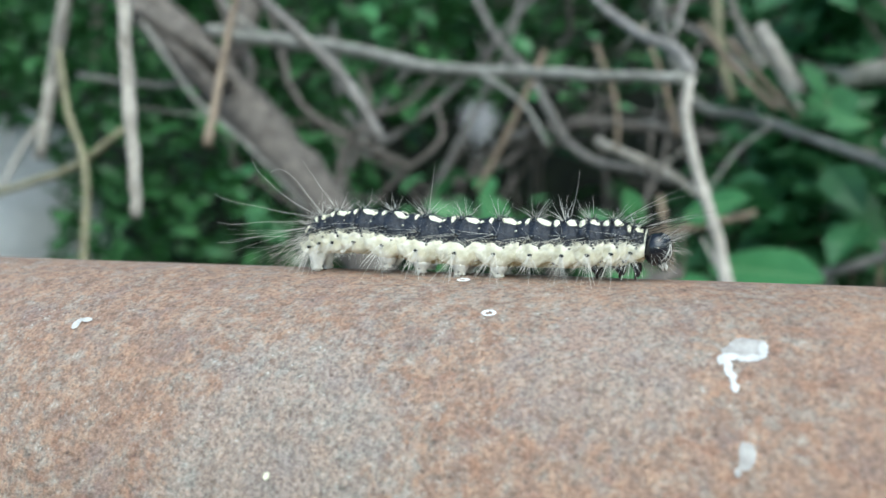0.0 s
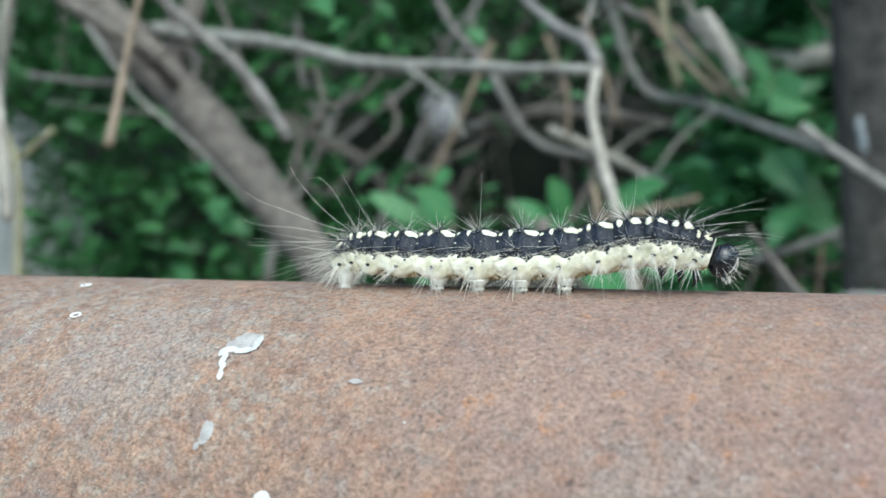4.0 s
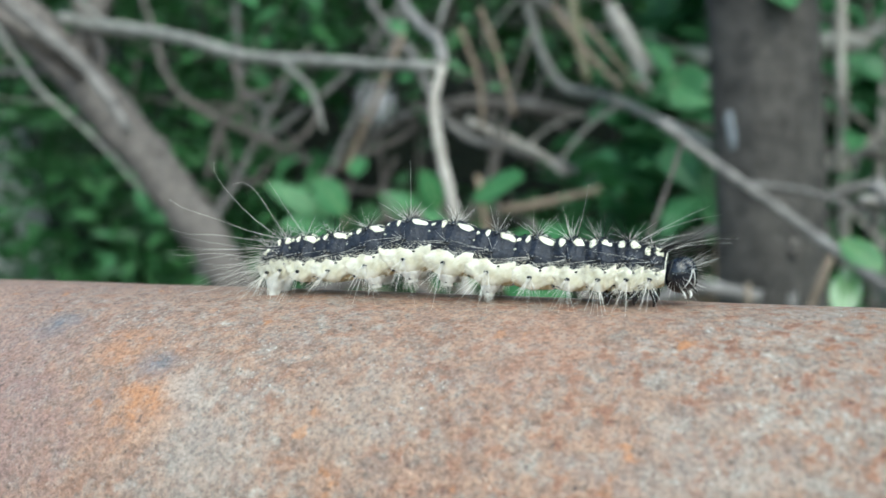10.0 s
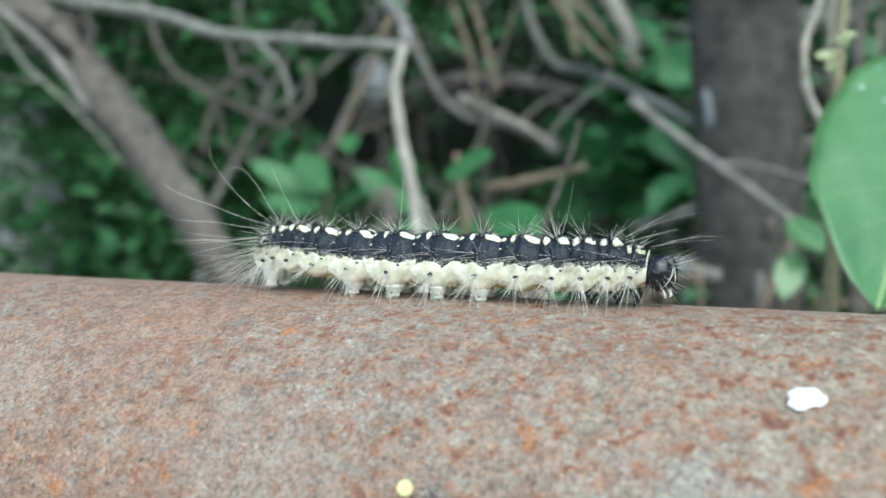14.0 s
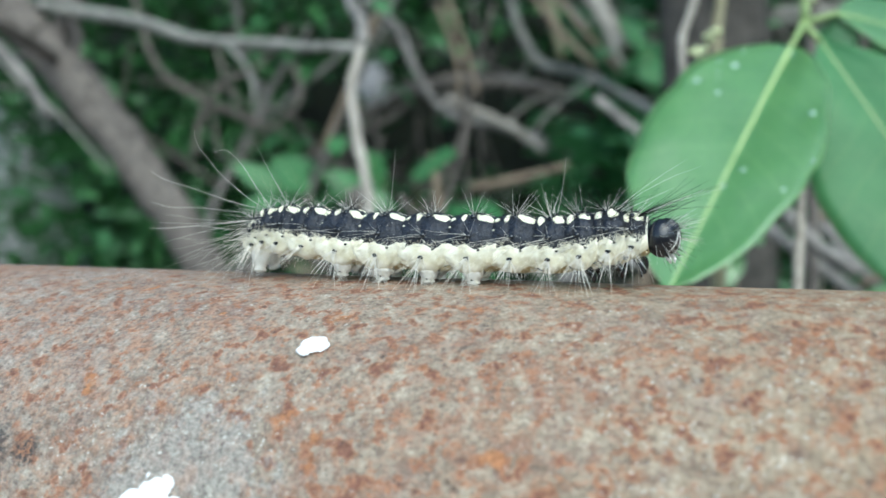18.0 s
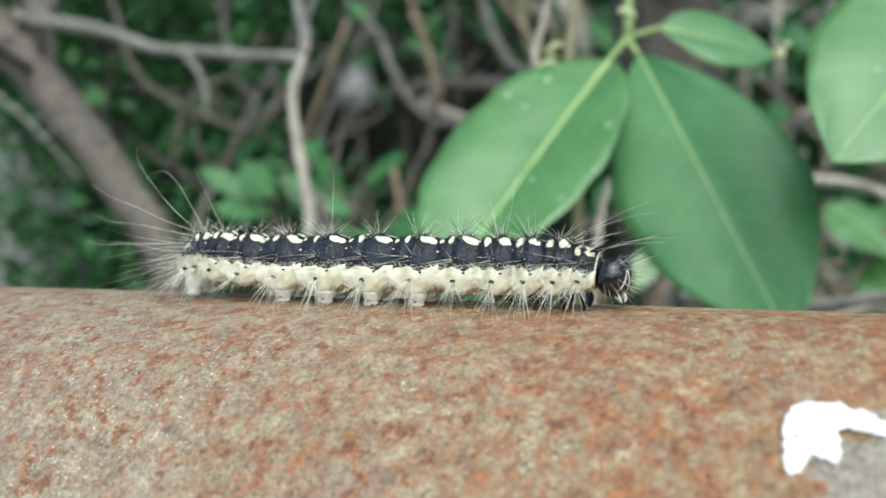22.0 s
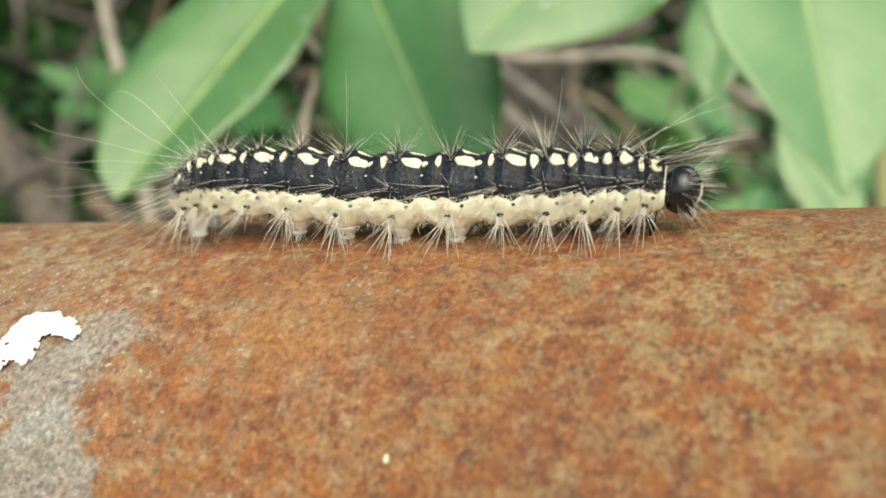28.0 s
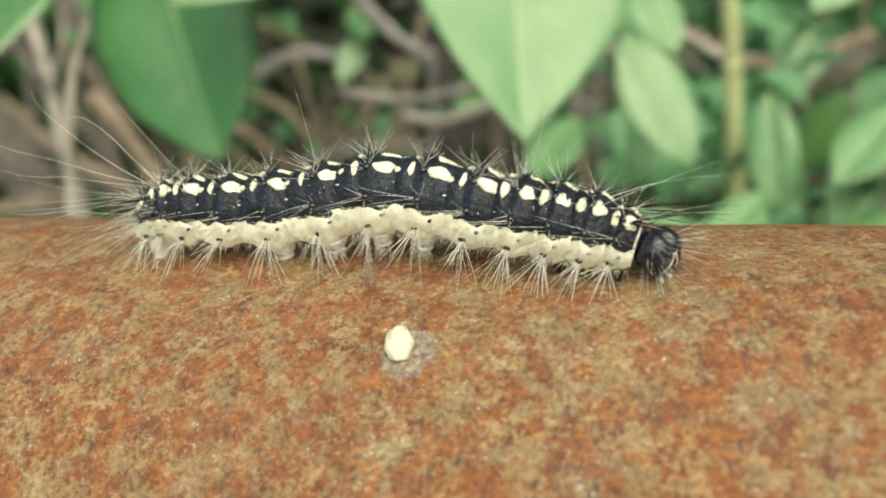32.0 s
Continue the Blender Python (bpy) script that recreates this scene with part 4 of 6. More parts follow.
def make_tree():
    tree = thing("tree", "dark tree trunk with rough fissured bark", "tree", (0.195, 0.737, 0.0))
    g = random.Random(11)
    line = glide([(0.03, 0, -0.05, 0.058), (0.012, 0, 0.4, 0.049), (0.0, 0, 0.75, 0.0462), (-0.006, 0, 0.95, 0.0462), (-0.019, 0, 1.2, 0.0466), (-0.043, 0, 1.7, 0.045), (-0.05, 0.02, 2.6, 0.036)], 14)
    verts, faces, n = [], [], 40
    for i, q in enumerate(line):
        for k in range(n):
            a = 2 * math.pi * k / n
            r = q[3] * (1 + 0.06 * noise.noise((math.cos(a) * 3.5, math.sin(a) * 3.5, q[2] * 5)) + 0.05 * noise.noise((math.cos(a) * 11, math.sin(a) * 11, q[2] * 9)))
            verts.append((q[0] + r * math.cos(a), q[1] + r * math.sin(a), q[2]))
    for i in range(len(line) - 1):
        for k in range(n):
            a, b = i * n + k, i * n + (k + 1) % n
            faces.append((a, b, b + n, a + n))
    part("trunk", mesh_of("trunk", verts, faces, BARK_DARK), tree)
    for k, (z, a, ln) in enumerate([(1.75, 0.4, 1.3), (2.0, 2.2, 1.5), (2.2, 4.0, 1.2), (2.4, 5.3, 1.4), (2.55, 1.2, 1.0)]):
        pts = [(-0.045, 0.01, z, 0.022), (-0.045 + ln * 0.4 * math.cos(a), 0.01 + ln * 0.4 * math.sin(a), z + 0.35, 0.016), (-0.045 + ln * math.cos(a), 0.01 + ln * math.sin(a), z + 0.6, 0.006)]
        part("limb", limb_mesh("limb", pts, BARK_DARK, 40 + k), tree)
    for k, (dx, dz, s) in enumerate([(-0.0412, 1.035, 0.0060), (-0.0375, 1.021, 0.0070), (0.012, 0.93, 0.006)]):
        v, f = [], []
        for i in range(5):
            for j in range(10):
                a, b = 2 * math.pi * j / 10, math.pi * 0.5 * i / 4
                v.append((dx + s * math.cos(b) * math.cos(a) * (0.6 + 0.3 * g.random()), (-0.0455 if dx > -0.03 else -0.0345) - s * 0.35 * math.sin(b), dz + s * 1.5 * math.cos(b) * math.sin(a)))
        f = [(i * 10 + j, i * 10 + (j + 1) % 10, i * 10 + 10 + (j + 1) % 10, i * 10 + 10 + j) for i in range(4) for j in range(10)]
        part("bark_scar", mesh_of("bark_scar", v, f, SCAR if k < 2 else BARK), tree, "greyish scar in the bark")


make_tree()


def add_nodes():
    plant = bpy.data.objects["green_stalk_plant"]
    for z, x in ((0.99, 0.4023), (0.915, 0.4087), (0.862, 0.4114)):
        ring = [(x - 0.42, 0.0, z - 0.004, 0.0036), (x - 0.42, 0.0, z - 0.001, 0.0046), (x - 0.42, 0.0, z + 0.001, 0.0046), (x - 0.42, 0.0, z + 0.004, 0.0034)]
        part("stem_node", mesh_of("stem_node", *tube(ring, 10), STALK_PALE), plant, "swollen joint of the stalk")


add_nodes()


# ---- broad leaves near the rail ----
def leaf_point(shape, s, e, seed):
    """A point of a leaf's face: s from base to tip, e from -1 (one edge) over the midrib to 1. shape: length, half widths and rise of the two halves, arch, place of the widest part, fullness, waviness of the rim."""
    length, widths, rises, arch, place, full, wave = shape
    k = 0 if e < 0 else 1
    half = widths[k] * math.sin(math.pi * min(1.0, max(0.0, s)) ** place) ** full if 0 < s < 1 else 0.0002
    half *= 1 + wave * noise.noise((s * 7.5, k * 4.0, seed)) + 0.5 * wave * noise.noise((s * 17, k * 4.0, seed))
    w = half * abs(e)
    z = w * math.sin(rises[k]) - 0.22 * w * w / max(widths) + arch * length * 1.2 * (s - s * s)
    z += 0.016 * length * abs(e) * noise.noise((s * 4.5, e * 1.5, seed + 3)) + 0.004 * length * noise.noise((s * 9, e * 5, seed + 6))
    return Vector((length * s, math.copysign(w * math.cos(rises[k]), e), z))


def leaf_mesh(name, shape, mat=None, seed=0):
    """A pointed oval leaf from the origin along +x, face up along +z, folded along the midrib."""
    nu, nv = 30, 7
    verts, uvs, faces = [], [], []
    cols = 2 * nv + 1
    for lay in (0, 1):
        for i in range(nu + 1):
            for j in range(-nv, nv + 1):
                verts.append(leaf_point(shape, i / nu, j / nv, seed) - Vector((0, 0, lay * 0.00028)))
                uvs.append((i / nu, 0.5 + 0.5 * j / nv))
    k = (nu + 1) * cols
    for i in range(nu):
        for j in range(cols - 1):
            a = i * cols + j
            faces.append((a, a + cols, a + cols + 1, a + 1))
            faces.append((k + a, k + a + 1, k + a + cols + 1, k + a + cols))
        a, b = i * cols, i * cols + cols - 1
        faces.append((a, k + a, k + a + cols, a + cols))
        faces.append((b, b + cols, k + b + cols, k + b))
    return mesh_of(name, verts, faces, mat or LEAF_NEAR, True, uvs)


def rib_mesh(shape, seed, r):
    line = [(*(leaf_point(shape, s, 0.0, seed) + Vector((0, 0, r * 0.1))), r * (1.05 - 0.80 * s)) for s in [i / 20 for i in range(21)]]
    v, f = tube(line, 6)
    return mesh_of("midrib", v, f, STEM_PALE)


DRIED = mottled("dried_water_spot", (0.34, 0.48, 0.42), (0.55, 0.68, 0.62), 900, 0.45, 0.2, 0.0002)
STEM_PALE = mottled("pale_midrib", (0.30, 0.42, 0.16), (0.44, 0.56, 0.26), 200, 0.5, 0.1, 0.0003)


def hair(p, d, ln, droop, r, g):
    d = d.normalized()
    side = Vector((g.uniform(-1, 1), g.uniform(-1, 1), g.uniform(-1, 1))) * 0.11 * ln
    pts = []
    for t in (0.0, 0.35, 0.7, 1.0):
        q = p + d * ln * t + Vector((0, 0, -droop * ln * t * t)) + side * t * t
        pts.append((*q, r * (1.0 - 0.8 * t)))
    return tube(pts, 3)


def leaf_pose(base, tip, face=None):
    x = (Vector(tip) - Vector(base)).normalized()
    z = Vector(face) if face else Vector((0, -abs(x.z), abs(x.y))) if x.y < 0 else Vector((0, -abs(x.z), -abs(x.y)))
    z = (z - x * z.dot(x)).normalized()
    y = z.cross(x)
    return Matrix((( x.x, y.x, z.x, base[0]), (x.y, y.y, z.y, base[1]), (x.z, y.z, z.z, base[2]), (0, 0, 0, 1)))


def add_leaf(parent, base, tip, widths, rises=(14, 14), arch=0.08, label="", seed=0, rib=0.0006, wet=(), mat=None, full=0.8, place=0.95, wave=0.03, face=None):
    """A leaf from base to tip; half widths in metres and rises in degrees of its two halves."""
    shape = ((Vector(tip) - Vector(base)).length, widths, [radians(a) for a in rises], arch, place, full, wave)
    lf = part("leaf", leaf_mesh("leaf", shape, mat, seed), parent, label)
    lf.matrix_basis = Matrix.Translation(-Vector(parent.location)) @ leaf_pose(base, tip, face)
    if rib:
        part("midrib", rib_mesh(shape, seed, rib), lf, "pale raised midrib")
    for s, e, r in wet:
        part("water_spot", mesh_of("water_spot", *knob(leaf_point(shape, s, e, seed), r, 0.22, 10), DRIED), lf, "pale dried water spot")
    return lf


# pale spots on the first leaf: share of its length and half width, radius
WET = [(0.21, -0.60, 0.0010), (0.33, -0.78, 0.0008), (0.35, -0.48, 0.0007), (0.13, -0.80, 0.0006), (0.59, 0.20, 0.0006), (0.05, 0.28, 0.0006), (0.65, 0.04, 0.0005),
       (0.22, -0.82, 0.0005), (0.33, 0.80, 0.0008), (0.52, 0.93, 0.0005), (0.64, 0.79, 0.0005), (0.27, -0.66, 0.0004), (0.30, -0.58, 0.0003)]


def make_sprig():
    sp = thing("leafy_sprig", "leafy twig with broad glossy green leaves hanging by the rail", "plant", (0.23, 0.2, 0.0))
    o = Vector(sp.location)
    rel = lambda pts: [(x - o.x, y - o.y, z - o.z, r) for x, y, z, r in pts]
    part("stem", limb_mesh("stem", rel([(0.245, 0.20, 1.20, 0.0016), (0.241, 0.19, 1.08, 0.0014), (0.2395, 0.18, 1.02, 0.0013), (0.2395, 0.1731, 1.0014, 0.0013)]), STEM_GREEN, 5), sp)
    part("stem", limb_mesh("stem", rel([(0.245, 0.20, 1.19, 0.0018), (0.218, 0.21, 1.029, 0.0019), (0.2155, 0.205, 0.994, 0.0020), (0.216, 0.21, 0.971, 0.0021), (0.217, 0.22, 0.90, 0.0024), (0.22, 0.22, 0.5, 0.003), (0.23, 0.2, -0.03, 0.004)]), BARK_YELLOW, 6), sp)
    part("stem", limb_mesh("stem", rel([(0.213, 0.2, 1.06, 0.0013), (0.210, 0.2, 1.017, 0.0013), (0.206, 0.2, 1.003, 0.0013), (0.207, 0.2, 0.99, 0.0013), (0.212, 0.2, 0.978, 0.0012), (0.216, 0.205, 0.967, 0.0012)]), BARK_PALE, 7), sp)
    for a, b in [((0.2395, 0.1731, 1.0014), (0.2365, 0.1640, 0.9945)), ((0.2395, 0.1731, 1.0014), (0.2430, 0.1690, 0.9960)), ((0.2395, 0.1731, 1.0014), (0.2475, 0.1800, 1.0045))]:
        part("petiole", limb_mesh("petiole", rel([(*a, 0.0011), (*[(p + q) / 2 for p, q in zip(a, b)], 0.0009), (*b, 0.0008)]), STEM_GREEN, 8), sp)
    add_leaf(sp, (0.2365, 0.1640, 0.9945), (0.2145, 0.0905, 0.9390), (0.0236, 0.0172), (32, 9), 0.03, "broad green leaf with pale water spots", 1, 0.0007, WET, None, 0.62, 1.0, 0.06)
    add_leaf(sp, (0.2433, 0.1690, 0.9960), (0.2819, 0.1272, 0.9262), (0.0236, 0.0230), (19, 15), 0.03, "broad bluish-green hanging leaf", 2, 0.0003, (), LEAF_OLD, 0.80, 1.12, 0.03)
    add_leaf(sp, (0.2475, 0.1800, 1.0045), (0.2770, 0.2000, 0.9970), (0.0100, 0.0115), (10, 14), 0.08, "small young leaf", 3, 0.0004, (), None, 0.75, 0.95, 0.04, (0.05, -0.80, 0.60))
    add_leaf(sp, (0.3265, 0.1620, 1.0100), (0.2890, 0.1065, 0.9645), (0.0235, 0.0225), (28, -14), 0.03, "light green leaf with a pale speck", 4, 0.0004, [(0.76, 0.30, 0.0008), (0.73, 0.34, 0.0005), (0.52, 0.95, 0.0009), (0.66, -0.22, 0.0005)], None, 0.80, 1.0, 0.03)
    add_leaf(sp, (0.3508, 0.1610, 1.0040), (0.3598, 0.1142, 0.9325), (0.0282, 0.0280), (36, -8), 0.03, "broad pale green leaf with a pointed tip", 5, 0.0005, (), LEAF_YOUNG, 0.92, 0.86, 0.02)
    part("stem", limb_mesh("stem", rel([(0.245, 0.20, 1.19, 0.0016), (0.30, 0.18, 1.10, 0.0015), (0.332, 0.170, 1.03, 0.0014), (0.328, 0.165, 1.016, 0.0012), (0.3265, 0.1620, 1.0100, 0.0009)]), STEM_GREEN, 9), sp)
    part("stem", limb_mesh("stem", rel([(0.332, 0.170, 1.03, 0.0014), (0.345, 0.168, 1.018, 0.0012), (0.3508, 0.1610, 1.0040, 0.0009)]), STEM_GREEN, 10), sp)
    g = random.Random(4)
    for c in [(0.2108, 0.195, 0.9986), (0.2150, 0.185, 1.001), (0.2125, 0.19, 0.9955), (0.2405, 0.172, 1.0075), (0.2790, 0.219, 1.001)]:
        pieces = []
        for k in range(5):
            p = Vector(c) - o + Vector((g.uniform(-1, 1), g.uniform(-1, 1), g.uniform(-1, 1))) * 0.0016
            d = Vector((g.uniform(-1, 1), g.uniform(-1, 1), g.uniform(-0.2, 1))).normalized() * 0.0022
            pieces.append(tube([(*p, 0.0003), (*(p + d * 0.4), 0.0008), (*(p + d * 0.8), 0.0008), (*(p + d), 0.0002)], 6))
        part("bud", mesh_of("bud", *merged(pieces), BUD), sp, "cluster of pale greenish buds")
    return sp


BUD = mottled("pale_bud", (0.45, 0.52, 0.26), (0.68, 0.72, 0.44), 400, 0.6, 0.2, 0.0003)
make_sprig()


def make_shoot(label, root, leaves, mat=None):
    """A leafy shoot: a stem from the ground, and leaves of (base, tip, width)."""
    sh = thing("leafy_shoot", label, "plant", root, "leafy shoots behind the rail")
    o = Vector(root)
    top = Vector(leaves[0][0])
    for k, (b, t, w) in enumerate(leaves):
        add_leaf(sh, b, t, (w * 0.5, w * 0.5), (14, 14), 0.06, "", 20 + k, 0.0004, (), mat, 0.8, 0.95, 0.04, (random.Random(k).uniform(-0.25, 0.25), -0.75, 0.62))
        mid = Vector(b) * 0.5 + o * 0.5 + Vector((0, 0.03, 0.05))
        v = limb_mesh("stem", [(0, 0, -0.02, 0.0022), (*(mid - o), 0.0013), (*(Vector(b) - o), 0.0006)], BARK_TAN, 60 + k, 5, 7)
        part("stem", v, sh)
    return sh


make_shoot("low shoot with rounded bright green leaves", (0.0, 0.62, 0.0), [
    ((-0.030, 0.56, 0.970), (0.016, 0.53, 0.982), 0.034), ((-0.01, 0.56, 0.935), (0.062, 0.50, 0.930), 0.044), ((-0.05, 0.57, 0.94), (-0.10, 0.54, 0.972), 0.030),
    ((-0.05, 0.57, 0.93), (-0.075, 0.53, 0.925), 0.034), ((0.0, 0.55, 0.915), (0.055, 0.49, 0.895), 0.04), ((-0.03, 0.55, 0.93), (-0.015, 0.50, 0.905), 0.036), ((-0.06, 0.57, 0.96), (-0.07, 0.55, 0.99), 0.022)], LEAF_OLD)
make_shoot("low shoot with small green leaves", (-0.2, 0.7, 0.0), [
    ((-0.19, 0.68, 0.955), (-0.215, 0.66, 0.990), 0.034), ((-0.20, 0.69, 0.94), (-0.25, 0.66, 0.945), 0.032), ((-0.18, 0.69, 0.94), (-0.145, 0.66, 0.955), 0.030), ((-0.21, 0.69, 0.95), (-0.27, 0.67, 0.985), 0.026)], LEAF_OLD)
make_shoot("shoot with bright green pointed leaves", (0.40, 0.34, 0.0), [
    ((0.366, 0.30, 0.934), (0.393, 0.28, 0.885), 0.029), ((0.469, 0.30, 0.904), (0.443, 0.27, 0.880), 0.024),
    ((0.371, 0.32, 0.955), (0.386, 0.30, 0.925), 0.022), ((0.345, 0.27, 0.985), (0.338, 0.24, 0.945), 0.026),
    ((0.475, 0.33, 0.935), (0.500, 0.31, 0.905), 0.026), ((0.350, 0.28, 0.905), (0.335, 0.25, 0.888), 0.02), ((0.44, 0.30, 0.862), (0.475, 0.28, 0.852), 0.022), ((0.42, 0.28, 0.875), (0.395, 0.25, 0.855), 0.02)], LEAF_YOUNG)
make_shoot("shoot with pale leaves close behind the rail", (0.42, 0.27, 0.0), [
    ((0.405, 0.21, 0.868), (0.366, 0.195, 0.888), 0.026), ((0.4212, 0.30, 0.909), (0.4250, 0.285, 0.866), 0.020), ((0.456, 0.31, 0.962), (0.434, 0.29, 0.940), 0.022), ((0.46, 0.31, 0.885), (0.447, 0.29, 0.858), 0.020)], LEAF_YOUNG)
make_shoot("shoot with a dark green leaf in the shade", (0.45, 0.45, 0.0), [((0.441, 0.40, 0.853), (0.464, 0.40, 0.892), 0.024), ((0.45, 0.42, 0.92), (0.437, 0.40, 0.885), 0.02)])
make_shoot("tall shoot with dull green leaves before the thicket", (0.08, 1.1, 0.0), [
    ((0.135, 1.0, 1.085), (0.065, 0.97, 1.090), 0.032), ((0.10, 1.02, 1.05), (0.045, 0.98, 1.045), 0.036), ((0.13, 1.02, 1.03), (0.11, 0.98, 0.975), 0.034), ((0.09, 1.0, 1.12), (0.06, 0.98, 1.155), 0.026)], LEAF_OLD)
make_shoot("small green shoot among dry twigs", (0.22, 0.42, 0.0), [
    ((0.215, 0.41, 0.93), (0.208, 0.39, 0.905), 0.016), ((0.21, 0.41, 0.945), (0.228, 0.39, 0.93), 0.016), ((0.30, 0.40, 0.95), (0.33, 0.37, 0.925), 0.03), ((0.31, 0.40, 0.93), (0.34, 0.37, 0.90), 0.03), ((0.29, 0.41, 0.91), (0.275, 0.38, 0.885), 0.024)])


# ---- the mass of leaves and twigs behind ----
def leaf_cloud(name, label, mat, n, box, size, seed, clumps=0, spread=0.1):
    g = random.Random(seed)
    (x0, x1), (y0, y1), (z0, z1) = box
    spots = [(g.uniform(x0, x1), g.uniform(y0, y1), g.uniform(z0, z1)) for _ in range(clumps)]
    verts, faces = [], []
    for _ in range(n):
        if spots:
            c = g.choice(spots)
            p = Vector((g.gauss(c[0], spread), g.gauss(c[1], spread), g.gauss(c[2], spread)))
        else:
            p = Vector((g.uniform(x0, x1), g.uniform(y0, y1), g.uniform(z0, z1)))
        if p.y < y0 - 0.05 or p.z < 0.01 or (p.x < -0.99 * p.y and p.z < 0.98 + 0.14 * p.y):
            continue
        if -0.56 - 0.5 * (p.y - 1.2) < p.x < -0.04 - 0.11 * (p.y - 1.2) and 1.0 < p.y < 2.9 and abs(p.z - 1.06 - 0.09 * (p.y - 1.2)) < 0.10 + 0.05 * (p.y - 1.2) + 0.08 * noise.noise(p * 4.0):
            continue
        s = size * g.uniform(0.6, 1.3)
        a, tilt = g.uniform(0, 6.283), g.uniform(-0.9, 0.7)
        d = Vector((math.cos(a) * math.cos(tilt), math.sin(a) * math.cos(tilt), math.sin(tilt)))
        up = Vector((g.uniform(-0.7, 0.7), g.uniform(-1.0, 0.3), 1)).normalized()
        e = d.cross(up).normalized()
        up = e.cross(d)
        k = len(verts)
        w = s * g.uniform(0.24, 0.34)
        verts += [p, p + d * s * 0.3 + e * w + up * w * 0.35, p + d * s * 0.68 + e * w * 0.85 + up * w * 0.3, p + d * s - up * s * 0.1,
                  p + d * s * 0.68 - e * w * 0.85 + up * w * 0.3, p + d * s * 0.3 - e * w + up * w * 0.35, p + d * s * 0.5]
        faces += [(k, k + 1, k + 6), (k + 1, k + 2, k + 6), (k + 2, k + 3, k + 6), (k + 3, k + 4, k + 6), (k + 4, k + 5, k + 6), (k + 5, k, k + 6)]
    return tagged(new(name, mesh_of(name, verts, faces, mat, False)), label, "foliage", kind="stuff")


def twig_cloud(name, label, mat, n, box, radius, seed, length=(0.15, 0.5)):
    g = random.Random(seed)
    (x0, x1), (y0, y1), (z0, z1) = box
    tangle = thing(name, label, "twigs", ((x0 + x1) / 2, (y0 + y1) / 2, 0.0))
    o = np.array([(x0 + x1) / 2, (y0 + y1) / 2, 0.0])
    for _ in range(n):
        p = -o + np.array([g.uniform(x0, x1), g.uniform(y0, y1), g.uniform(z0, z1)])
        a, t, ln, r = g.uniform(0, 6.283), g.uniform(-0.9, 1.2), g.uniform(*length), radius * g.uniform(0.4, 1.4)
        d = np.array([math.cos(a) * math.cos(t), 0.5 * math.sin(a) * math.cos(t), math.sin(t)])
        bend = np.array([g.uniform(-1, 1), g.uniform(-0.5, 0.5), g.uniform(-1, 1)]) * ln * 0.22
        pts = [(*p, r), (*(p + d * ln * 0.35 + bend), r * 0.9), (*(p + d * ln * 0.7 + bend * 0.4), r * 0.75), (*(p + d * ln), r * 0.5)]
        part("twig", mesh_of("twig", *tube(glide(pts, 3), 5, 0.15, g), mat), tangle)
    return tangle


# slope added to close off the sky behind the leaves
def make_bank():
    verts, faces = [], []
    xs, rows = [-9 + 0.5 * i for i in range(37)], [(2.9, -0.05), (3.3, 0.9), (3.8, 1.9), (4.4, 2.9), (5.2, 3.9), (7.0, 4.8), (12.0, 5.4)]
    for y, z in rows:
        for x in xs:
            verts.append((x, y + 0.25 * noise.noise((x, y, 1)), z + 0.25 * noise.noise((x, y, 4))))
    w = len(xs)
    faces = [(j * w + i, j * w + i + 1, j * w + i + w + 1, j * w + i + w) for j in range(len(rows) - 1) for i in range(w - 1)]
    tagged(new("bank", mesh_of("bank", verts, faces, BANK_SHADE)), "added backdrop bank with the thicket's shade in its colour", "bank", kind="structure")


# near-black: the shade of the thicket's hollow is put into the bank's colour
BANK_SHADE = mottled("shade_toned_bank", (0.006, 0.007, 0.004), (0.026, 0.034, 0.014), 6, 0.95, 0.8, 0.02, 14)
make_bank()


# rounded pale mass, added where a bright patch shows past the hedge
def make_pale_mass(label, at, size, seed):
    verts, faces, n, rows = [], [], 28, 18
    for i in range(rows + 1):
        b = math.pi * (i / rows - 0.5)
        for k in range(n):
            a = 2 * math.pi * k / n
            d = Vector((math.cos(b) * math.cos(a), math.cos(b) * math.sin(a), math.sin(b)))
            r = 1 + 0.22 * noise.noise(d * 1.6 + Vector((seed, 0, 0))) + 0.08 * noise.noise(d * 5 + Vector((0, seed, 0)))
            verts.append((d.x * size[0] * r, d.y * size[1] * r, (d.z * r + 0.9) * size[2]))
    for i in range(rows):
        for k in range(n):
            a, b = i * n + k, i * n + (k + 1) % n
            faces.append((a, b, b + n, a + n))
    ob = tagged(new("pale_mass", mesh_of("pale_mass", verts, faces, PALE_MASS)), label, "rock")
    ob.location = at


def make_fluff():
    g = random.Random(9)
    tuft = thing("thistle_plant", "pale fluffy seed head caught among the twigs on a stalk", "plant", (-0.439, 1.36, 1.15))
    threads = []
    for _ in range(620):
        d = Vector((g.gauss(0, 1), g.gauss(0, 0.7), g.gauss(0, 1))).normalized()
        p = Vector((g.gauss(0, 0.011), g.gauss(0, 0.008), g.gauss(0, 0.015)))
        threads.append(hair(p, d, g.uniform(0.008, 0.026), g.uniform(0, 0.4), 0.0009, g))
    part("fluff", mesh_of("fluff", *merged(threads), FLUFF), tuft)
    part("stalk", limb_mesh("stalk", [(0, 0, 0.005, 0.003), (0.02, 0.02, -0.3, 0.004), (0.03, 0.0, -1.18, 0.006)], BARK, 3), tuft)


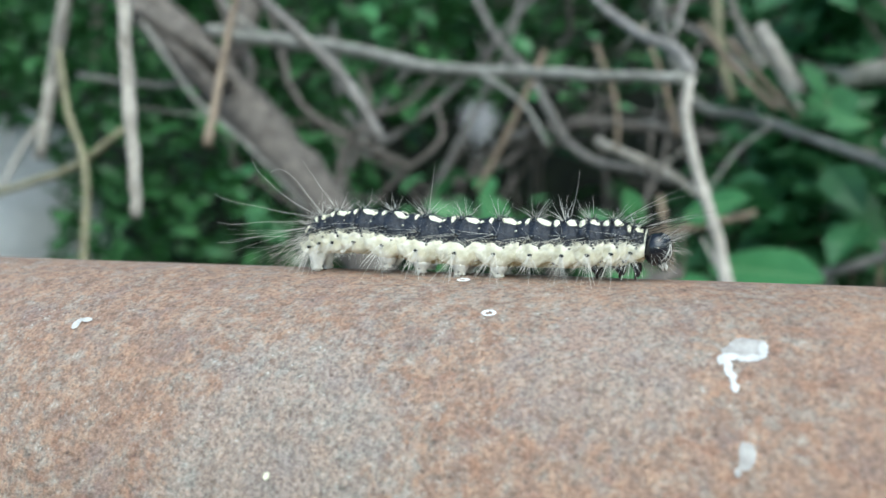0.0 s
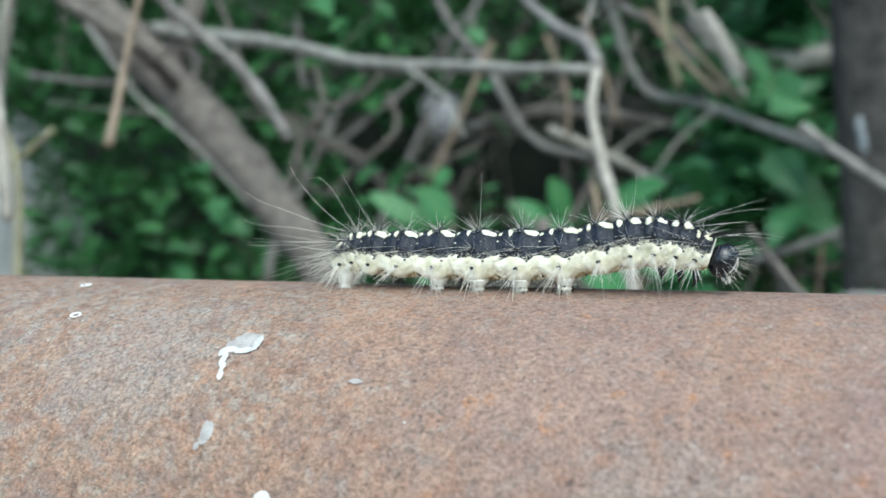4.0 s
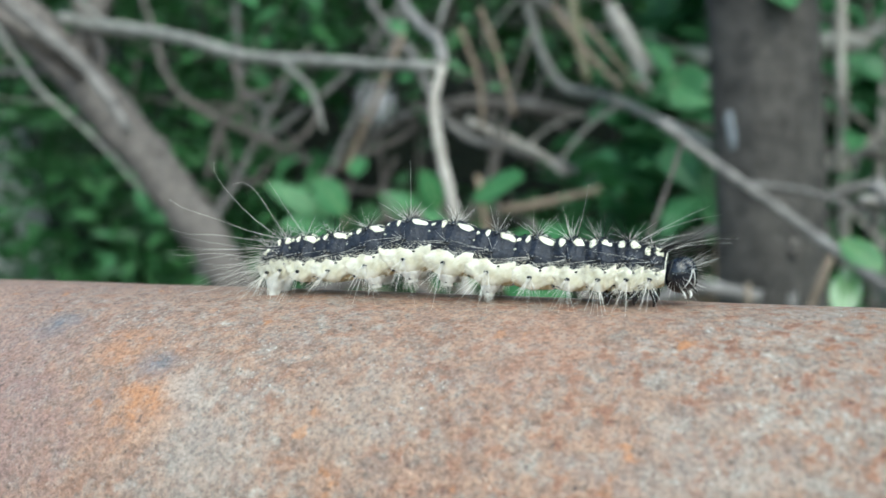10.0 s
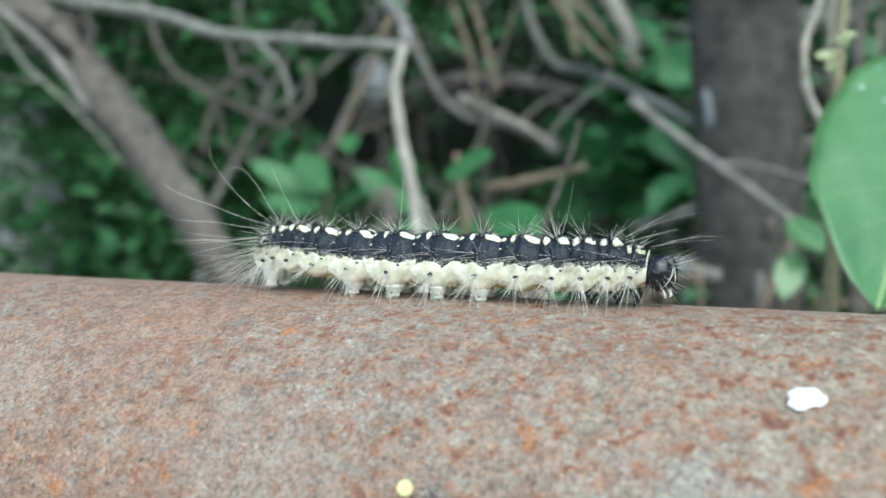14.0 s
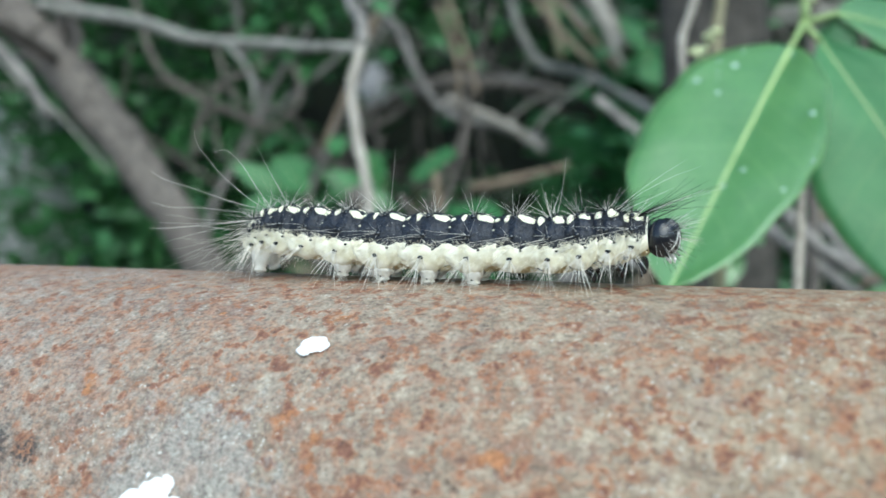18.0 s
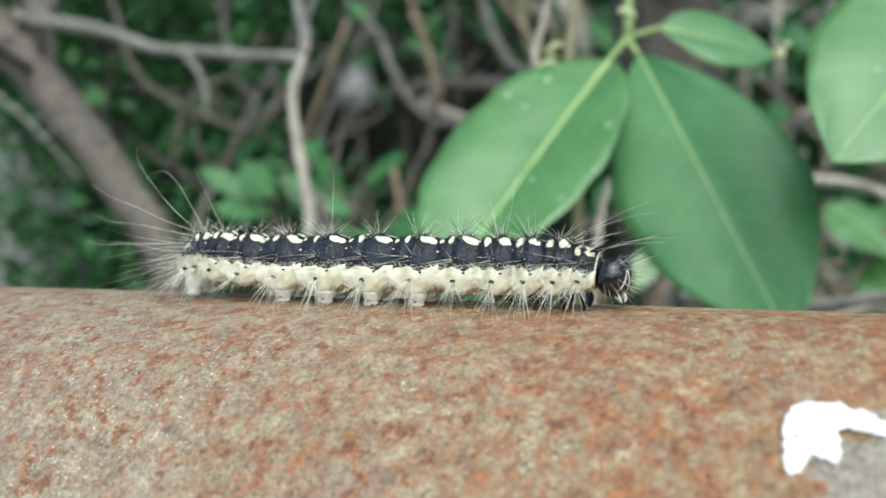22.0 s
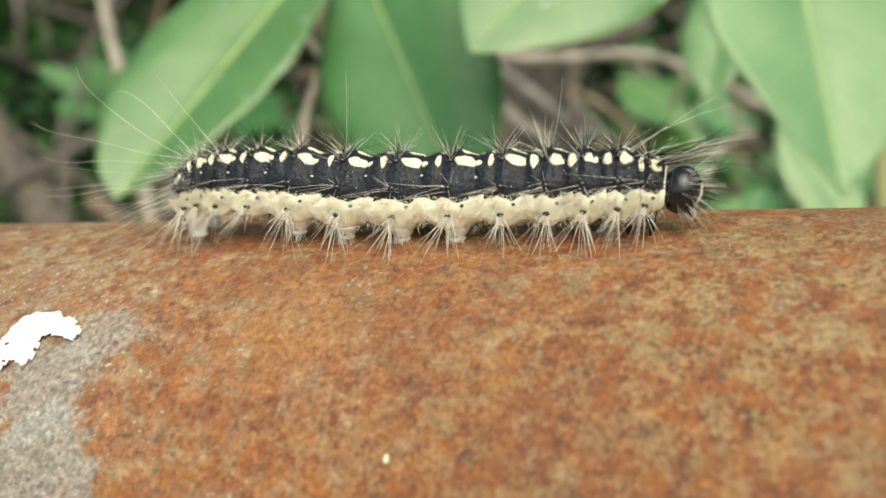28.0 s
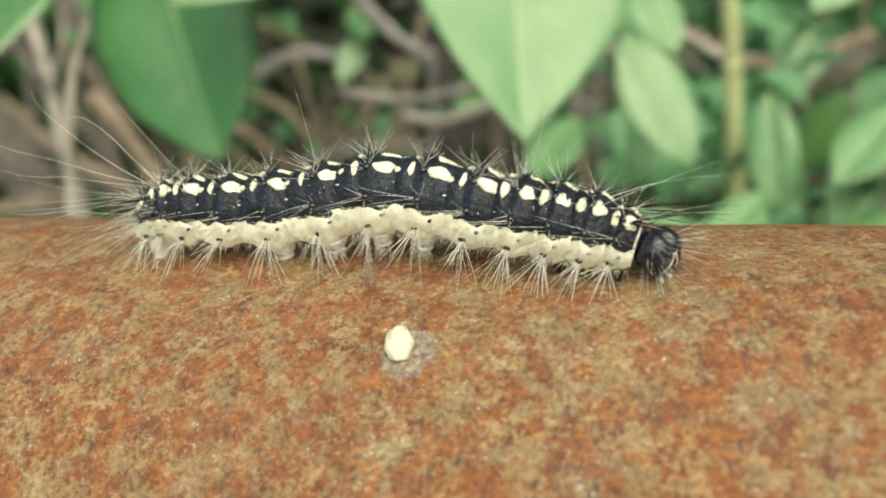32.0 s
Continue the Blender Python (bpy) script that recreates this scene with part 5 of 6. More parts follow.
FLUFF = mottled("pale_fluff", (0.78, 0.77, 0.79), (0.93, 0.92, 0.94), 200, 0.8, 0.2, 0.0005)
make_fluff()
make_pale_mass("added pale mass in place of the bright patch beyond the hedge", (-2.86, 2.65, 0.0), (0.5, 0.4, 0.72), 3)
leaf_cloud("hedge_foliage", "dense small green leaves of the thicket", LEAF_DARK, 9500, ((-2.4, -0.45), (1.15, 2.0), (0.35, 1.9)), 0.045, 21, 220, 0.11)
# the next two clouds wear the shade-toned copy of the hedge leaf
leaf_cloud("hedge_foliage", "dense small green leaves of the thicket", LEAF_SHADE, 6500, ((-0.5, 2.4), (1.5, 2.4), (0.1, 2.0)), 0.055, 22, 150, 0.13)
leaf_cloud("hedge_foliage", "leaves deep in the thicket with shade in their colour", LEAF_SHADE, 9000, ((-5.5, 5.0), (2.3, 3.2), (0.0, 3.6)), 0.12, 23)
leaf_cloud("understorey_foliage", "scattered green leaves among dry twigs", LEAF_MID, 420, ((-0.7, 0.8), (0.85, 1.4), (0.55, 1.3)), 0.04, 24, 40, 0.06)
leaf_cloud("understorey_foliage", "green leaves low behind the rail", LEAF_MID, 320, ((0.22, 1.0), (0.55, 1.1), (0.62, 1.15)), 0.05, 25, 26, 0.06)
# lightened leaf colour here brightens spots that would render dim
leaf_cloud("understorey_foliage", "leaves with light put into their colour where the thicket opens", LEAF_LIT, 330, ((0.0, 0.5), (1.2, 1.5), (0.98, 1.5)), 0.085, 28, 30, 0.07)
leaf_cloud("understorey_foliage", "light green leaves at the edge of the thicket", LEAF_MID, 600, ((-2.7, -1.9), (1.9, 2.3), (1.4, 1.9)), 0.06, 29, 24, 0.12)
leaf_cloud("understorey_foliage", "bright low leaves beside the rail", LEAF_LIT, 150, ((0.36, 0.62), (0.42, 0.75), (0.74, 0.93)), 0.045, 30, 16, 0.045)
leaf_cloud("understorey_foliage", "bright leaves beyond the tree trunk", LEAF_LIT, 260, ((0.26, 0.62), (1.1, 1.45), (0.9, 1.28)), 0.07, 41, 26, 0.06)
leaf_cloud("understorey_foliage", "bright leaves high in the gap of the thicket", LEAF_LIT, 130, ((0.08, 0.24), (1.15, 1.35), (1.24, 1.33)), 0.085, 43, 12, 0.035)
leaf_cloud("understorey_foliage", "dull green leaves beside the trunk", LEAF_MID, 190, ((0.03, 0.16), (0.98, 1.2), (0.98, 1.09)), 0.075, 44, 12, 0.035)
leaf_cloud("understorey_foliage", "pale bluish-green leaves beyond the trunk", LEAF_LIT, 200, ((0.22, 0.5), (1.35, 1.6), (0.95, 1.27)), 0.085, 45, 20, 0.05)
leaf_cloud("understorey_foliage", "leaves with light put into their colour just behind the rail", LEAF_LIT, 70, ((0.35, 0.43), (0.32, 0.46), (0.835, 0.885)), 0.030, 51, 12, 0.02)
leaf_cloud("understorey_foliage", "green leaves among low brushwood", LEAF_MID, 150, ((0.05, 0.34), (0.5, 0.75), (0.74, 0.85)), 0.032, 52, 22, 0.035)
# out-of-view roof of leaves, added to keep sky light off the thicket
leaf_cloud("unseen_shade_foliage", "unseen leaves added overhead to shade the thicket", LEAF_DARK, 3400, ((-3.0, 0.7), (0.7, 3.4), (1.8, 3.0)), 0.10, 26, 90, 0.25)
leaf_cloud("leaf_litter", "dry fallen leaves on the soil", LITTER, 2200, ((-2.5, 2.5), (0.1, 2.6), (0.02, 0.08)), 0.06, 27)
twig_cloud("twig_tangle", "tangle of thin dry grey twigs", BARK, 150, ((-0.8, 1.0), (0.95, 1.6), (0.4, 1.3)), 0.0042, 31)
twig_cloud("twig_tangle", "tangle of thin brown twigs", BARK, 70, ((-0.3, 1.1), (0.75, 1.4), (0.45, 1.1)), 0.0038, 32)
twig_cloud("twig_tangle", "heap of dry brown brushwood low behind the rail", LITTER, 80, ((-0.05, 0.65), (0.7, 1.1), (0.5, 0.78)), 0.0045, 34, (0.15, 0.4))
twig_cloud("twig_tangle", "tan dead twigs low behind the rail", BARK_TAN, 46, ((-0.02, 0.42), (0.48, 0.72), (0.56, 0.80)), 0.0036, 35, (0.10, 0.28))
twig_cloud("twig_tangle", "tangle of low dry twigs", BARK_PALE, 60, ((0.32, 0.95), (0.5, 0.95), (0.5, 0.92)), 0.003, 33, (0.12, 0.35))


# ---- the caterpillar ----
MM = 0.001
# place along the body (tail 0, head 1), length, half width, half height in mm, and what the ring bears
RINGS = [(0.018, 2.6, 1.55, 1.65, "tail"), (0.058, 2.5, 1.95, 2.05, "plain"), (0.108, 3.1, 2.2, 2.3, "plain"), (0.187, 4.1, 2.35, 2.4, "plain"),
         (0.282, 4.7, 2.45, 2.5, "proleg"), (0.386, 5.0, 2.5, 2.55, "proleg"), (0.495, 5.0, 2.5, 2.55, "proleg"), (0.600, 4.7, 2.5, 2.5, "proleg"),
         (0.695, 4.2, 2.45, 2.45, "plain"), (0.775, 3.5, 2.4, 2.4, "plain"), (0.838, 2.9, 2.35, 2.35, "leg"), (0.896, 2.7, 2.2, 2.25, "leg"), (0.943, 2.3, 1.7, 1.72, "leg")]
AXIS = 3.5 * MM      # height of the body's axis over the rail
LARVA = thing("caterpillar", "hairy black and cream caterpillar with ivory spots on the pipe", "caterpillar")
SEGMENTS = []


def ring_point(u, th, hx, hw, hh, off=0.0, cap=""):
    """A point of a ring: u along it (-1 tail side, 1 head side), th degrees up from the side away from the walker."""
    k = 0.80 + 0.20 * math.sqrt(max(0.0, 1 - u * u))
    if cap == "tail" and u < 0:
        k *= math.sqrt(max(0.02, 1 - (u * 0.97) ** 2))
    a = radians(th)
    return Vector((u * hx, (hw * k + off) * math.cos(a), (hh * k * (1.14 if th % 360 < 180 else 1.0) + off) * math.sin(a)))


def skin_relief(s, u, th):
    """Folds and raised wart bases of the black skin, in mm."""
    y, z = math.cos(radians(th)), math.sin(radians(th))
    off = 0.10 * noise.noise((u * 2.2 + s * 90, y * 2.4, z * 2.4)) + 0.05 * noise.noise((u * 5 + s * 90, y * 6, z * 6))
    off += 0.20 * (abs(math.sin(u * 3.6 + 0.5)) - 0.5) * max(0, z + 0.3) + 0.035 * math.sin(u * 12 + 3 * noise.noise((s * 50, y * 2, z * 2))) * max(0, z + 0.3)
    side = th if th <= 90 else 180 - th
    for at, reach in ((22, 15), (67, 13)):
        off += 0.24 * math.exp(-(u / 0.20) ** 2 - ((side - at) / reach) ** 2) if 0 <= th < 180 else 0.0
    return off


def ring_mesh(spec, g):
    s, ln, hw, hh, kind = spec
    hx, hw, hh = ln * 0.56 * MM, hw * MM, hh * MM
    nu, n = 18, 48
    verts, faces = [], []
    for i in range(nu + 1):
        u = -1 + 2 * i / nu
        for k in range(n):
            th = 360 * k / n
            off = skin_relief(s, u, th)
            verts.append(ring_point(u, th, hx, hw, hh, off * MM, kind))
    for i in range(nu):
        for k in range(n):
            a, b = i * n + k, i * n + (k + 1) % n
            faces.append((a, a + n, b + n, b))
    faces += [tuple(range(n)), tuple(reversed(range(len(verts) - n, len(verts))))]
    return mesh_of("body_segment", verts, faces, SKIN_BLACK)


def flank_mesh(spec, side, g):
    """The lumpy cream band along one side; on leg-bearing rings it reaches down to a lobe."""
    s, ln, hw, hh, kind = spec
    hx, hw, hh = ln * 0.57 * MM, hw * MM, hh * MM
    nu, nv = 26, 20
    ph = g.random() * 9
    verts, faces = [], []
    for i in range(nu + 1):
        u = -1 + 2 * i / nu
        top = 6 + 4.5 * math.cos(u * 6.0 + 0.6) + 1.6 * math.sin(u * 12 + ph) + 0.7 * math.sin(u * 21 + ph * 3)
        low = -36 - (48 if kind in ("proleg", "tail") else 30) * math.exp(-(abs(u) / 0.52) ** 1.5)
        for j in range(nv + 1):
            v = j / nv
            th = top + (low - top) * v
            edge = min(1.0, 5 * v, 5 * (1 - v), 4 * (1 - abs(u)) + 0.6)
            lump = 0.34 + 0.30 * math.sin(math.pi * v) * (1 - 0.4 * u * u) + 0.18 * math.exp(-((u + 0.05) / 0.4) ** 2 - ((v - 0.62) / 0.2) ** 2) + 0.17 * noise.noise((u * 2.0 + s * 70, v * 2.4, side * 3 + 5)) + 0.13 * noise.noise((u * 4.4 + s * 70, v * 4.6, side * 3 + 9)) + 0.03 * noise.noise((u * 6 + s * 70, v * 7, side + 8))
            off = (-0.05 + edge * max(0.06, lump)) * MM
            p = ring_point(u * 0.72, th, hx, hw, hh, off, kind)
            p.x = u * hx
            p.y *= side
            verts.append(p)
    w = nv + 1
    for i in range(nu):
        for j in range(nv):
            a = i * w + j
            q = (a, a + 1, a + w + 1, a + w)
            faces.append(q if side < 0 else tuple(reversed(q)))
    return mesh_of("flank", verts, faces, SKIN_CREAM)


def patch_mesh(name, spec, side, u0, th0, ru, rth, off, mat, g, n=20, on_skin=True):
    """A small patch lying on a ring."""
    s, ln, hw, hh, kind = spec
    hx, hw, hh = ln * 0.56 * MM, hw * MM, hh * MM
    ph, ph2 = g.random() * 6, g.random() * 6
    verts, faces = [], []
    for f, lift in ((1.0, off - 0.16), (0.92, off), (0.5, off + 0.03)):
        for k in range(n):
            a = 2 * math.pi * k / n
            w = f * (1 + 0.11 * math.sin(3 * a + ph) + 0.07 * math.sin(5 * a + ph2))
            u, th = max(-1.0, min(1.0, u0 + ru / (hx / MM) * w * math.cos(a))), th0 + math.degrees(rth * MM / hh) * w * math.sin(a)
            p = ring_point(u, th, hx, hw, hh, (lift + (skin_relief(s, u, th) if on_skin else 0.0)) * MM, kind)
            p.y *= side
            verts.append(p)
    for i in range(2):
        for k in range(n):
            a, b = i * n + k, i * n + (k + 1) % n
            q = (a, b, b + n, a + n)
            faces.append(q)
    faces.append(tuple(range(2 * n, 3 * n)))
    return mesh_of(name, verts, faces, mat)


def surface(spec, side, u, th, off=0.0):
    s, ln, hw, hh, kind = spec
    p = ring_point(u, th, ln * 0.56 * MM, hw * MM, hh * MM, off * MM, kind)
    p.y *= side
    return p


def outward(side, th, lean=0.0):
    return Vector((lean, side * math.cos(radians(th)), math.sin(radians(th))))


def make_segment(i, spec):
    g = random.Random(100 + i)
    s, ln, hw, hh, kind = spec
    seg = part("body_segment", ring_mesh(spec, g), LARVA, "glossy black ring with cream sides")
    front = i >= 9
    pale, dark, warts, fuzz, nap, specks = [], [], [], [], [], []
    # ochre belly between the legs
    v, f = [], []
    for a in range(9):
        u = -1 + 2 * a / 8
        for b in range(9):
            v.append(ring_point(u, -165 + 150 * b / 8, ln * 0.565 * MM, hw * MM, hh * MM, (0.06 - 0.12 * (b in (0, 8))) * MM, kind))
    f = [(a * 9 + b, a * 9 + b + 1, a * 9 + b + 10, a * 9 + b + 9) for a in range(8) for b in range(8)]
    part("belly", mesh_of("belly", v, f, SKIN_BELLY), seg, "ochre belly skin")
    for side in (-1, 1):
        part("flank", flank_mesh(spec, side, g), seg, "lumpy cream flank")
        if kind != "tail":
            if front:
                part("spot", patch_mesh("spot", spec, side, 0.38, 65, 0.52, 0.52, 0.08, SPOT, g), seg, "ivory spot")
                part("spot", patch_mesh("spot", spec, side, -0.46, 65, 0.36, 0.60, 0.08, SPOT, g), seg, "ivory spot")
            else:
                part("spot", patch_mesh("spot", spec, side, 0.48, 68, 0.84, 0.54, 0.07, SPOT, g), seg, "ivory oval spot")
                part("spot", patch_mesh("spot", spec, side, -0.34, 69, 0.22, 0.62, 0.08, SPOT, g), seg, "ivory crescent")
                part("spot", patch_mesh("spot", spec, side, -0.74, 66, 0.26, 0.24, 0.07, SPOT, g, 10), seg, "small ivory dot")
                for u, th, ru, rt in ((-0.80, 40, 0.15, 0.07),):
                    part("spot", patch_mesh("spot", spec, side, u, th + g.uniform(-4, 4), ru, rt, 0.06, SPOT, g, 8), seg, "small ivory dot")
        else:
            part("spot", patch_mesh("spot", spec, side, -0.1, 56, 0.5, 0.4, 0.05, SPOT, g), seg, "ivory spot")
        part("spiracle", patch_mesh("spiracle", spec, side, 0.42, -2, 0.15, 0.09, 0.74, HEAD_BLACK, g, 8, False), seg, "small dark spiracle")
        part("side_wart", patch_mesh("side_wart", spec, side, 0.0, -15, 0.26, 0.13, 0.95, HEAD_BLACK, g, 10, False), seg, "dark wart bearing bristles")
        for th, u, r in ((67, 0.02, 0.34), (22, 0.0, 0.34), (8, -0.35, 0.16), (26, -0.55, 0.15), (84, -0.1, 0.2)):
            warts.append(knob(surface(spec, side, u, th, 0.16 if r > 0.3 else 0.05), r * MM))
        # upper bristles stand in rosettes on the warts
        for th, u, n, lo, hi in ((68, 0.02, 14, 0.9, 3.0), (88, -0.1, 6, 1.2, 3.4), (22, 0.0, 9, 0.7, 2.0)):
            for _ in range(n):
                p = surface(spec, side, u + g.uniform(-0.05, 0.05), th + g.uniform(-4, 4))
                d = outward(side, th + g.uniform(-52, 48), g.uniform(-1.5, 1.2))
                h = hair(p, d, g.uniform(lo, hi) * MM, g.uniform(-0.05, 0.1), g.uniform(0.018, 0.030) * MM, g)
                (dark if g.random() < 0.48 else pale).append(h)
        # long hairs lie back along the flank
        for _ in range(4 if 1 < i < 11 else 2):
            p = surface(spec, side, g.uniform(-0.1, 0.1), 20 + g.uniform(-6, 6), 0.25)
            d = Vector((-1.0, side * g.uniform(0.05, 0.28), g.uniform(-0.22, 0.10)))
            (dark if g.random() < 0.4 else pale).append(hair(p, d, g.uniform(2.8, 5.6) * MM, g.uniform(-0.02, 0.10), g.uniform(0.018, 0.026) * MM, g))
        # short dark nap over the black skin
        for _ in range(420):
            th, u = g.uniform(8, 92), g.uniform(-1, 1)
            p = surface(spec, side, u, th, skin_relief(s, u, th) - 0.03)
            nap.append(hair(p, outward(side, th + g.uniform(-50, 50), g.uniform(-1.2, 0.6)), g.uniform(0.18, 0.50) * MM, 0.1, g.uniform(0.014, 0.024) * MM, g))
        for _ in range(9):
            th, u = g.uniform(10, 60), g.uniform(-1, 1)
            specks.append(knob(surface(spec, side, u, th, skin_relief(s, u, th) + 0.02), g.uniform(0.025, 0.055) * MM, 0.6, 5))
        # side bristles hang in fans from the lower warts
        for _ in range(16):
            p = surface(spec, side, g.uniform(-0.10, 0.10), -16 + g.uniform(-4, 4), 0.85)
            lean = g.uniform(-1.1, 0.7) - (0.9 if i < 4 else 0.0)
            d = Vector((lean, side * g.uniform(0.4, 1.1), g.uniform(-1.5, -0.45)))
            pale.append(hair(p, d, g.uniform(1.6, 4.0) * MM, g.uniform(-0.05, 0.30), g.uniform(0.024, 0.040) * MM, g))
        for _ in range(240):
            th = g.choice((g.uniform(-2, 11), g.uniform(-46, 8)))
            p = surface(spec, side, g.uniform(-0.95, 0.95), th, 0.60)
            d = outward(side, th + g.uniform(-35, 45), g.uniform(-0.9, 0.7))
            fuzz.append(hair(p, d, g.uniform(0.25, 0.75) * MM, 0.1, g.uniform(0.014, 0.024) * MM, g))
        for _ in range(4):
            p = surface(spec, side, g.uniform(-0.2, 0.2), 2, 0.5)
            pale.append(hair(p, Vector((g.uniform(-1, 0.2), side * 0.9, g.uniform(-0.3, 0.4))), g.uniform(1.5, 3.6) * MM, 0.05, 0.026 * MM, g))
        if kind == "proleg" or kind == "tail":
            lean = -0.5 if kind == "tail" else 0.0
            base = surface(spec, side, 0.05, -58, 0.1)
            foot = Vector((base.x + lean * MM, side * 1.45 * MM, -AXIS + 0.02 * MM))
            line = [(*base, 1.15 * MM), (*(base * 0.5 + foot * 0.5), 0.82 * MM), (*(base * 0.2 + foot * 0.8), 0.55 * MM), (*(base * 0.06 + foot * 0.94), 0.62 * MM), (*foot, 0.34 * MM)]
            part("proleg", mesh_of("proleg", *tube(glide(line, 3), 12, 0.12, g), LEG_SKIN), seg, "short greyish fleshy proleg")
            shield = base * 0.55 + foot * 0.45 + Vector((0, side * 0.48 * MM, 0))
            part("proleg_shield", mesh_of("proleg_shield", *knob(shield, 0.30 * MM, 1.3, 8), HEAD_BLACK), seg, "dark plate on the proleg")
            for _ in range(46):
                p = base * 0.5 + foot * 0.5 + Vector((g.uniform(-0.6, 0.6), side * g.uniform(0.3, 0.6), g.uniform(-0.4, 0.5))) * MM
                pale.append(hair(p, Vector((g.uniform(-0.6, 0.6), side * 0.45, -1)), g.uniform(0.7, 1.5) * MM, 0, 0.024 * MM, g))
        if kind == "leg":
            base = surface(spec, side, 0.1, -62, 0.0)
            foot = Vector((base.x + 0.45 * MM, side * 1.1 * MM, -AXIS + 0.05 * MM))
            line = [(*base, 0.42 * MM), (*(base * 0.5 + foot * 0.5 + Vector((0.3 * MM, side * 0.3 * MM, 0))), 0.30 * MM), (*foot, 0.08 * MM)]
            part("leg", mesh_of("leg", *tube(glide(line, 4), 10, 0.1, g), HEAD_BLACK), seg, "pointed black leg")
    if kind == "tail" or i == 1:
        for _ in range(96 if kind == "tail" else 36):
            side = g.choice((-1, 1))
            th = g.uniform(-35, 60)
            p = surface(spec, side, g.uniform(-0.9, 0.1), th)
            d = Vector((-1.0, side * g.uniform(0.0, 0.55), g.uniform(-0.42, 0.22)))
            pale.append(hair(p, d, g.uniform(1.8, 9.0 if kind == "tail" else 5.5) * MM, g.uniform(-0.22, 0.20), g.uniform(0.014, 0.023) * MM, g))
    # a few very long hairs
    longest = {0: (5, 8, 14, 0.10), 2: (1, 6, 8, 1.4), 5: (1, 6, 8, 1.6), 9: (1, 5, 7, 1.6)}
    if i in longest:
        n, lo, hi, up = longest[i]
        for _ in range(n):
            p = surface(spec, g.choice((-1, 1)), g.uniform(-0.4, 0.2), 70)
            d = Vector((-1.0 if i < 4 else g.uniform(-0.4, 0.6), g.uniform(-0.4, 0.4), up + g.uniform(-0.15, 0.15)))
            pale.append(hair(p, d, g.uniform(lo, hi) * MM, g.uniform(-0.12, 0.02), 0.026 * MM, g))
    if i >= 11:
        for _ in range(15):
            side = g.choice((-1, 1))
            th = g.uniform(0, 88)
            p = surface(spec, side, g.uniform(0.1, 0.9), th)
            d = Vector((1.0, side * g.uniform(0.0, 0.6), g.uniform(-0.1, 0.75)))
            (dark if g.random() < 0.82 else pale).append(hair(p, d, g.uniform(2.2, 5.6) * MM, g.uniform(-0.1, 0.1), g.uniform(0.024, 0.036) * MM, g))
        for _ in range(2):
            p = surface(spec, g.choice((-1, 1)), 0.4, 75)
            pale.append(hair(p, Vector((1.0, g.uniform(-0.4, 0.4), g.uniform(0.25, 0.8))), g.uniform(6.5, 9.5) * MM, 0.1, 0.024 * MM, g))
    if i == 1:
        p = surface(spec, -1, 0.0, 72)
        for pts in ([(0, 0, 0), (-3.2, 0.2, 2.6), (-6.0, 0.3, 5.8), (-7.4, 0.1, 8.6), (-7.2, 0, 9.6)], [(0.6, 0, 0), (-0.9, 0, 2.6), (-2.4, -0.2, 5.6), (-3.8, -0.2, 6.9), (-5.2, -0.1, 6.9)],
                    [(0, 0.6, 0), (-4.5, 0.5, 1.6), (-8.5, 0.6, 3.4), (-12.5, 0.4, 5.2), (-14.0, 0.4, 6.3)], [(0, 1.0, -0.4), (-5, 1.2, 0.6), (-9, 1.5, 1.5), (-13.5, 1.6, 2.2), (-15.5, 1.7, 3.0)],
                    [(0, -0.4, -1.4), (-4, -0.8, -1.3), (-8, -1.0, -0.4), (-12, -1.2, -0.2), (-14, -1.2, 0.2)]):
            line = [(*(p + Vector(q) * MM), (0.024 - 0.0035 * k) * MM) for k, q in enumerate(pts)]
            pale.append(tube(glide(line, 4), 4))
    if i == 12:
        p = surface(spec, -1, 0.2, 60)
        for k in range(16):
            d = Vector((1.0, g.uniform(-0.42, 0.25), g.uniform(0.22, 0.52)))
            dark.append(hair(p + Vector((0, g.choice((0.1, 2.2)) + g.uniform(-0.2, 0.2), 0.1)) * MM, d, g.uniform(4.0, 8.5) * MM, g.uniform(-0.05, 0.12), 0.034 * MM, g))
    for w in warts:
        part("wart", mesh_of("wart", *w, HEAD_BLACK), seg, "small shiny black wart")
    part("fuzz", mesh_of("fuzz", *merged(fuzz), SKIN_CREAM), seg, "soft cream fuzz")
    part("nap", mesh_of("nap", *merged(nap), NAP), seg, "short dark nap on the back")
    part("specks", mesh_of("specks", *merged(specks), LEG_SKIN), seg, "tiny pale specks on the black skin")
    part("pale_bristles", mesh_of("pale_bristles", *merged(pale), HAIR_PALE), seg, "fine pale bristles")
    part("dark_bristles", mesh_of("dark_bristles", *merged(dark), HAIR_DARK), seg, "stiff dark bristles")
    if i == len(RINGS) - 1:
        v, f = [], []
        for a in range(5):
            for b in range(37):
                lump = 0.07 * noise.noise((b * 0.6, a * 0.8, 2.0))
                v.append(ring_point(0.87 + 0.035 * a, -35 + 250 * b / 36, ln * 0.56 * MM, hw * MM, hh * MM, ((-0.06, 0.08, 0.15, 0.12, -0.06)[a] + lump * (1 + 1.2 * (b % 5 == 0))) * MM))
        f = [(a * 37 + b, a * 37 + b + 37, a * 37 + b + 38, a * 37 + b + 1) for a in range(4) for b in range(36)]
        part("collar", mesh_of("collar", v, f, SKIN_CREAM), seg, "white collar behind the head")
    SEGMENTS.append((s, seg))


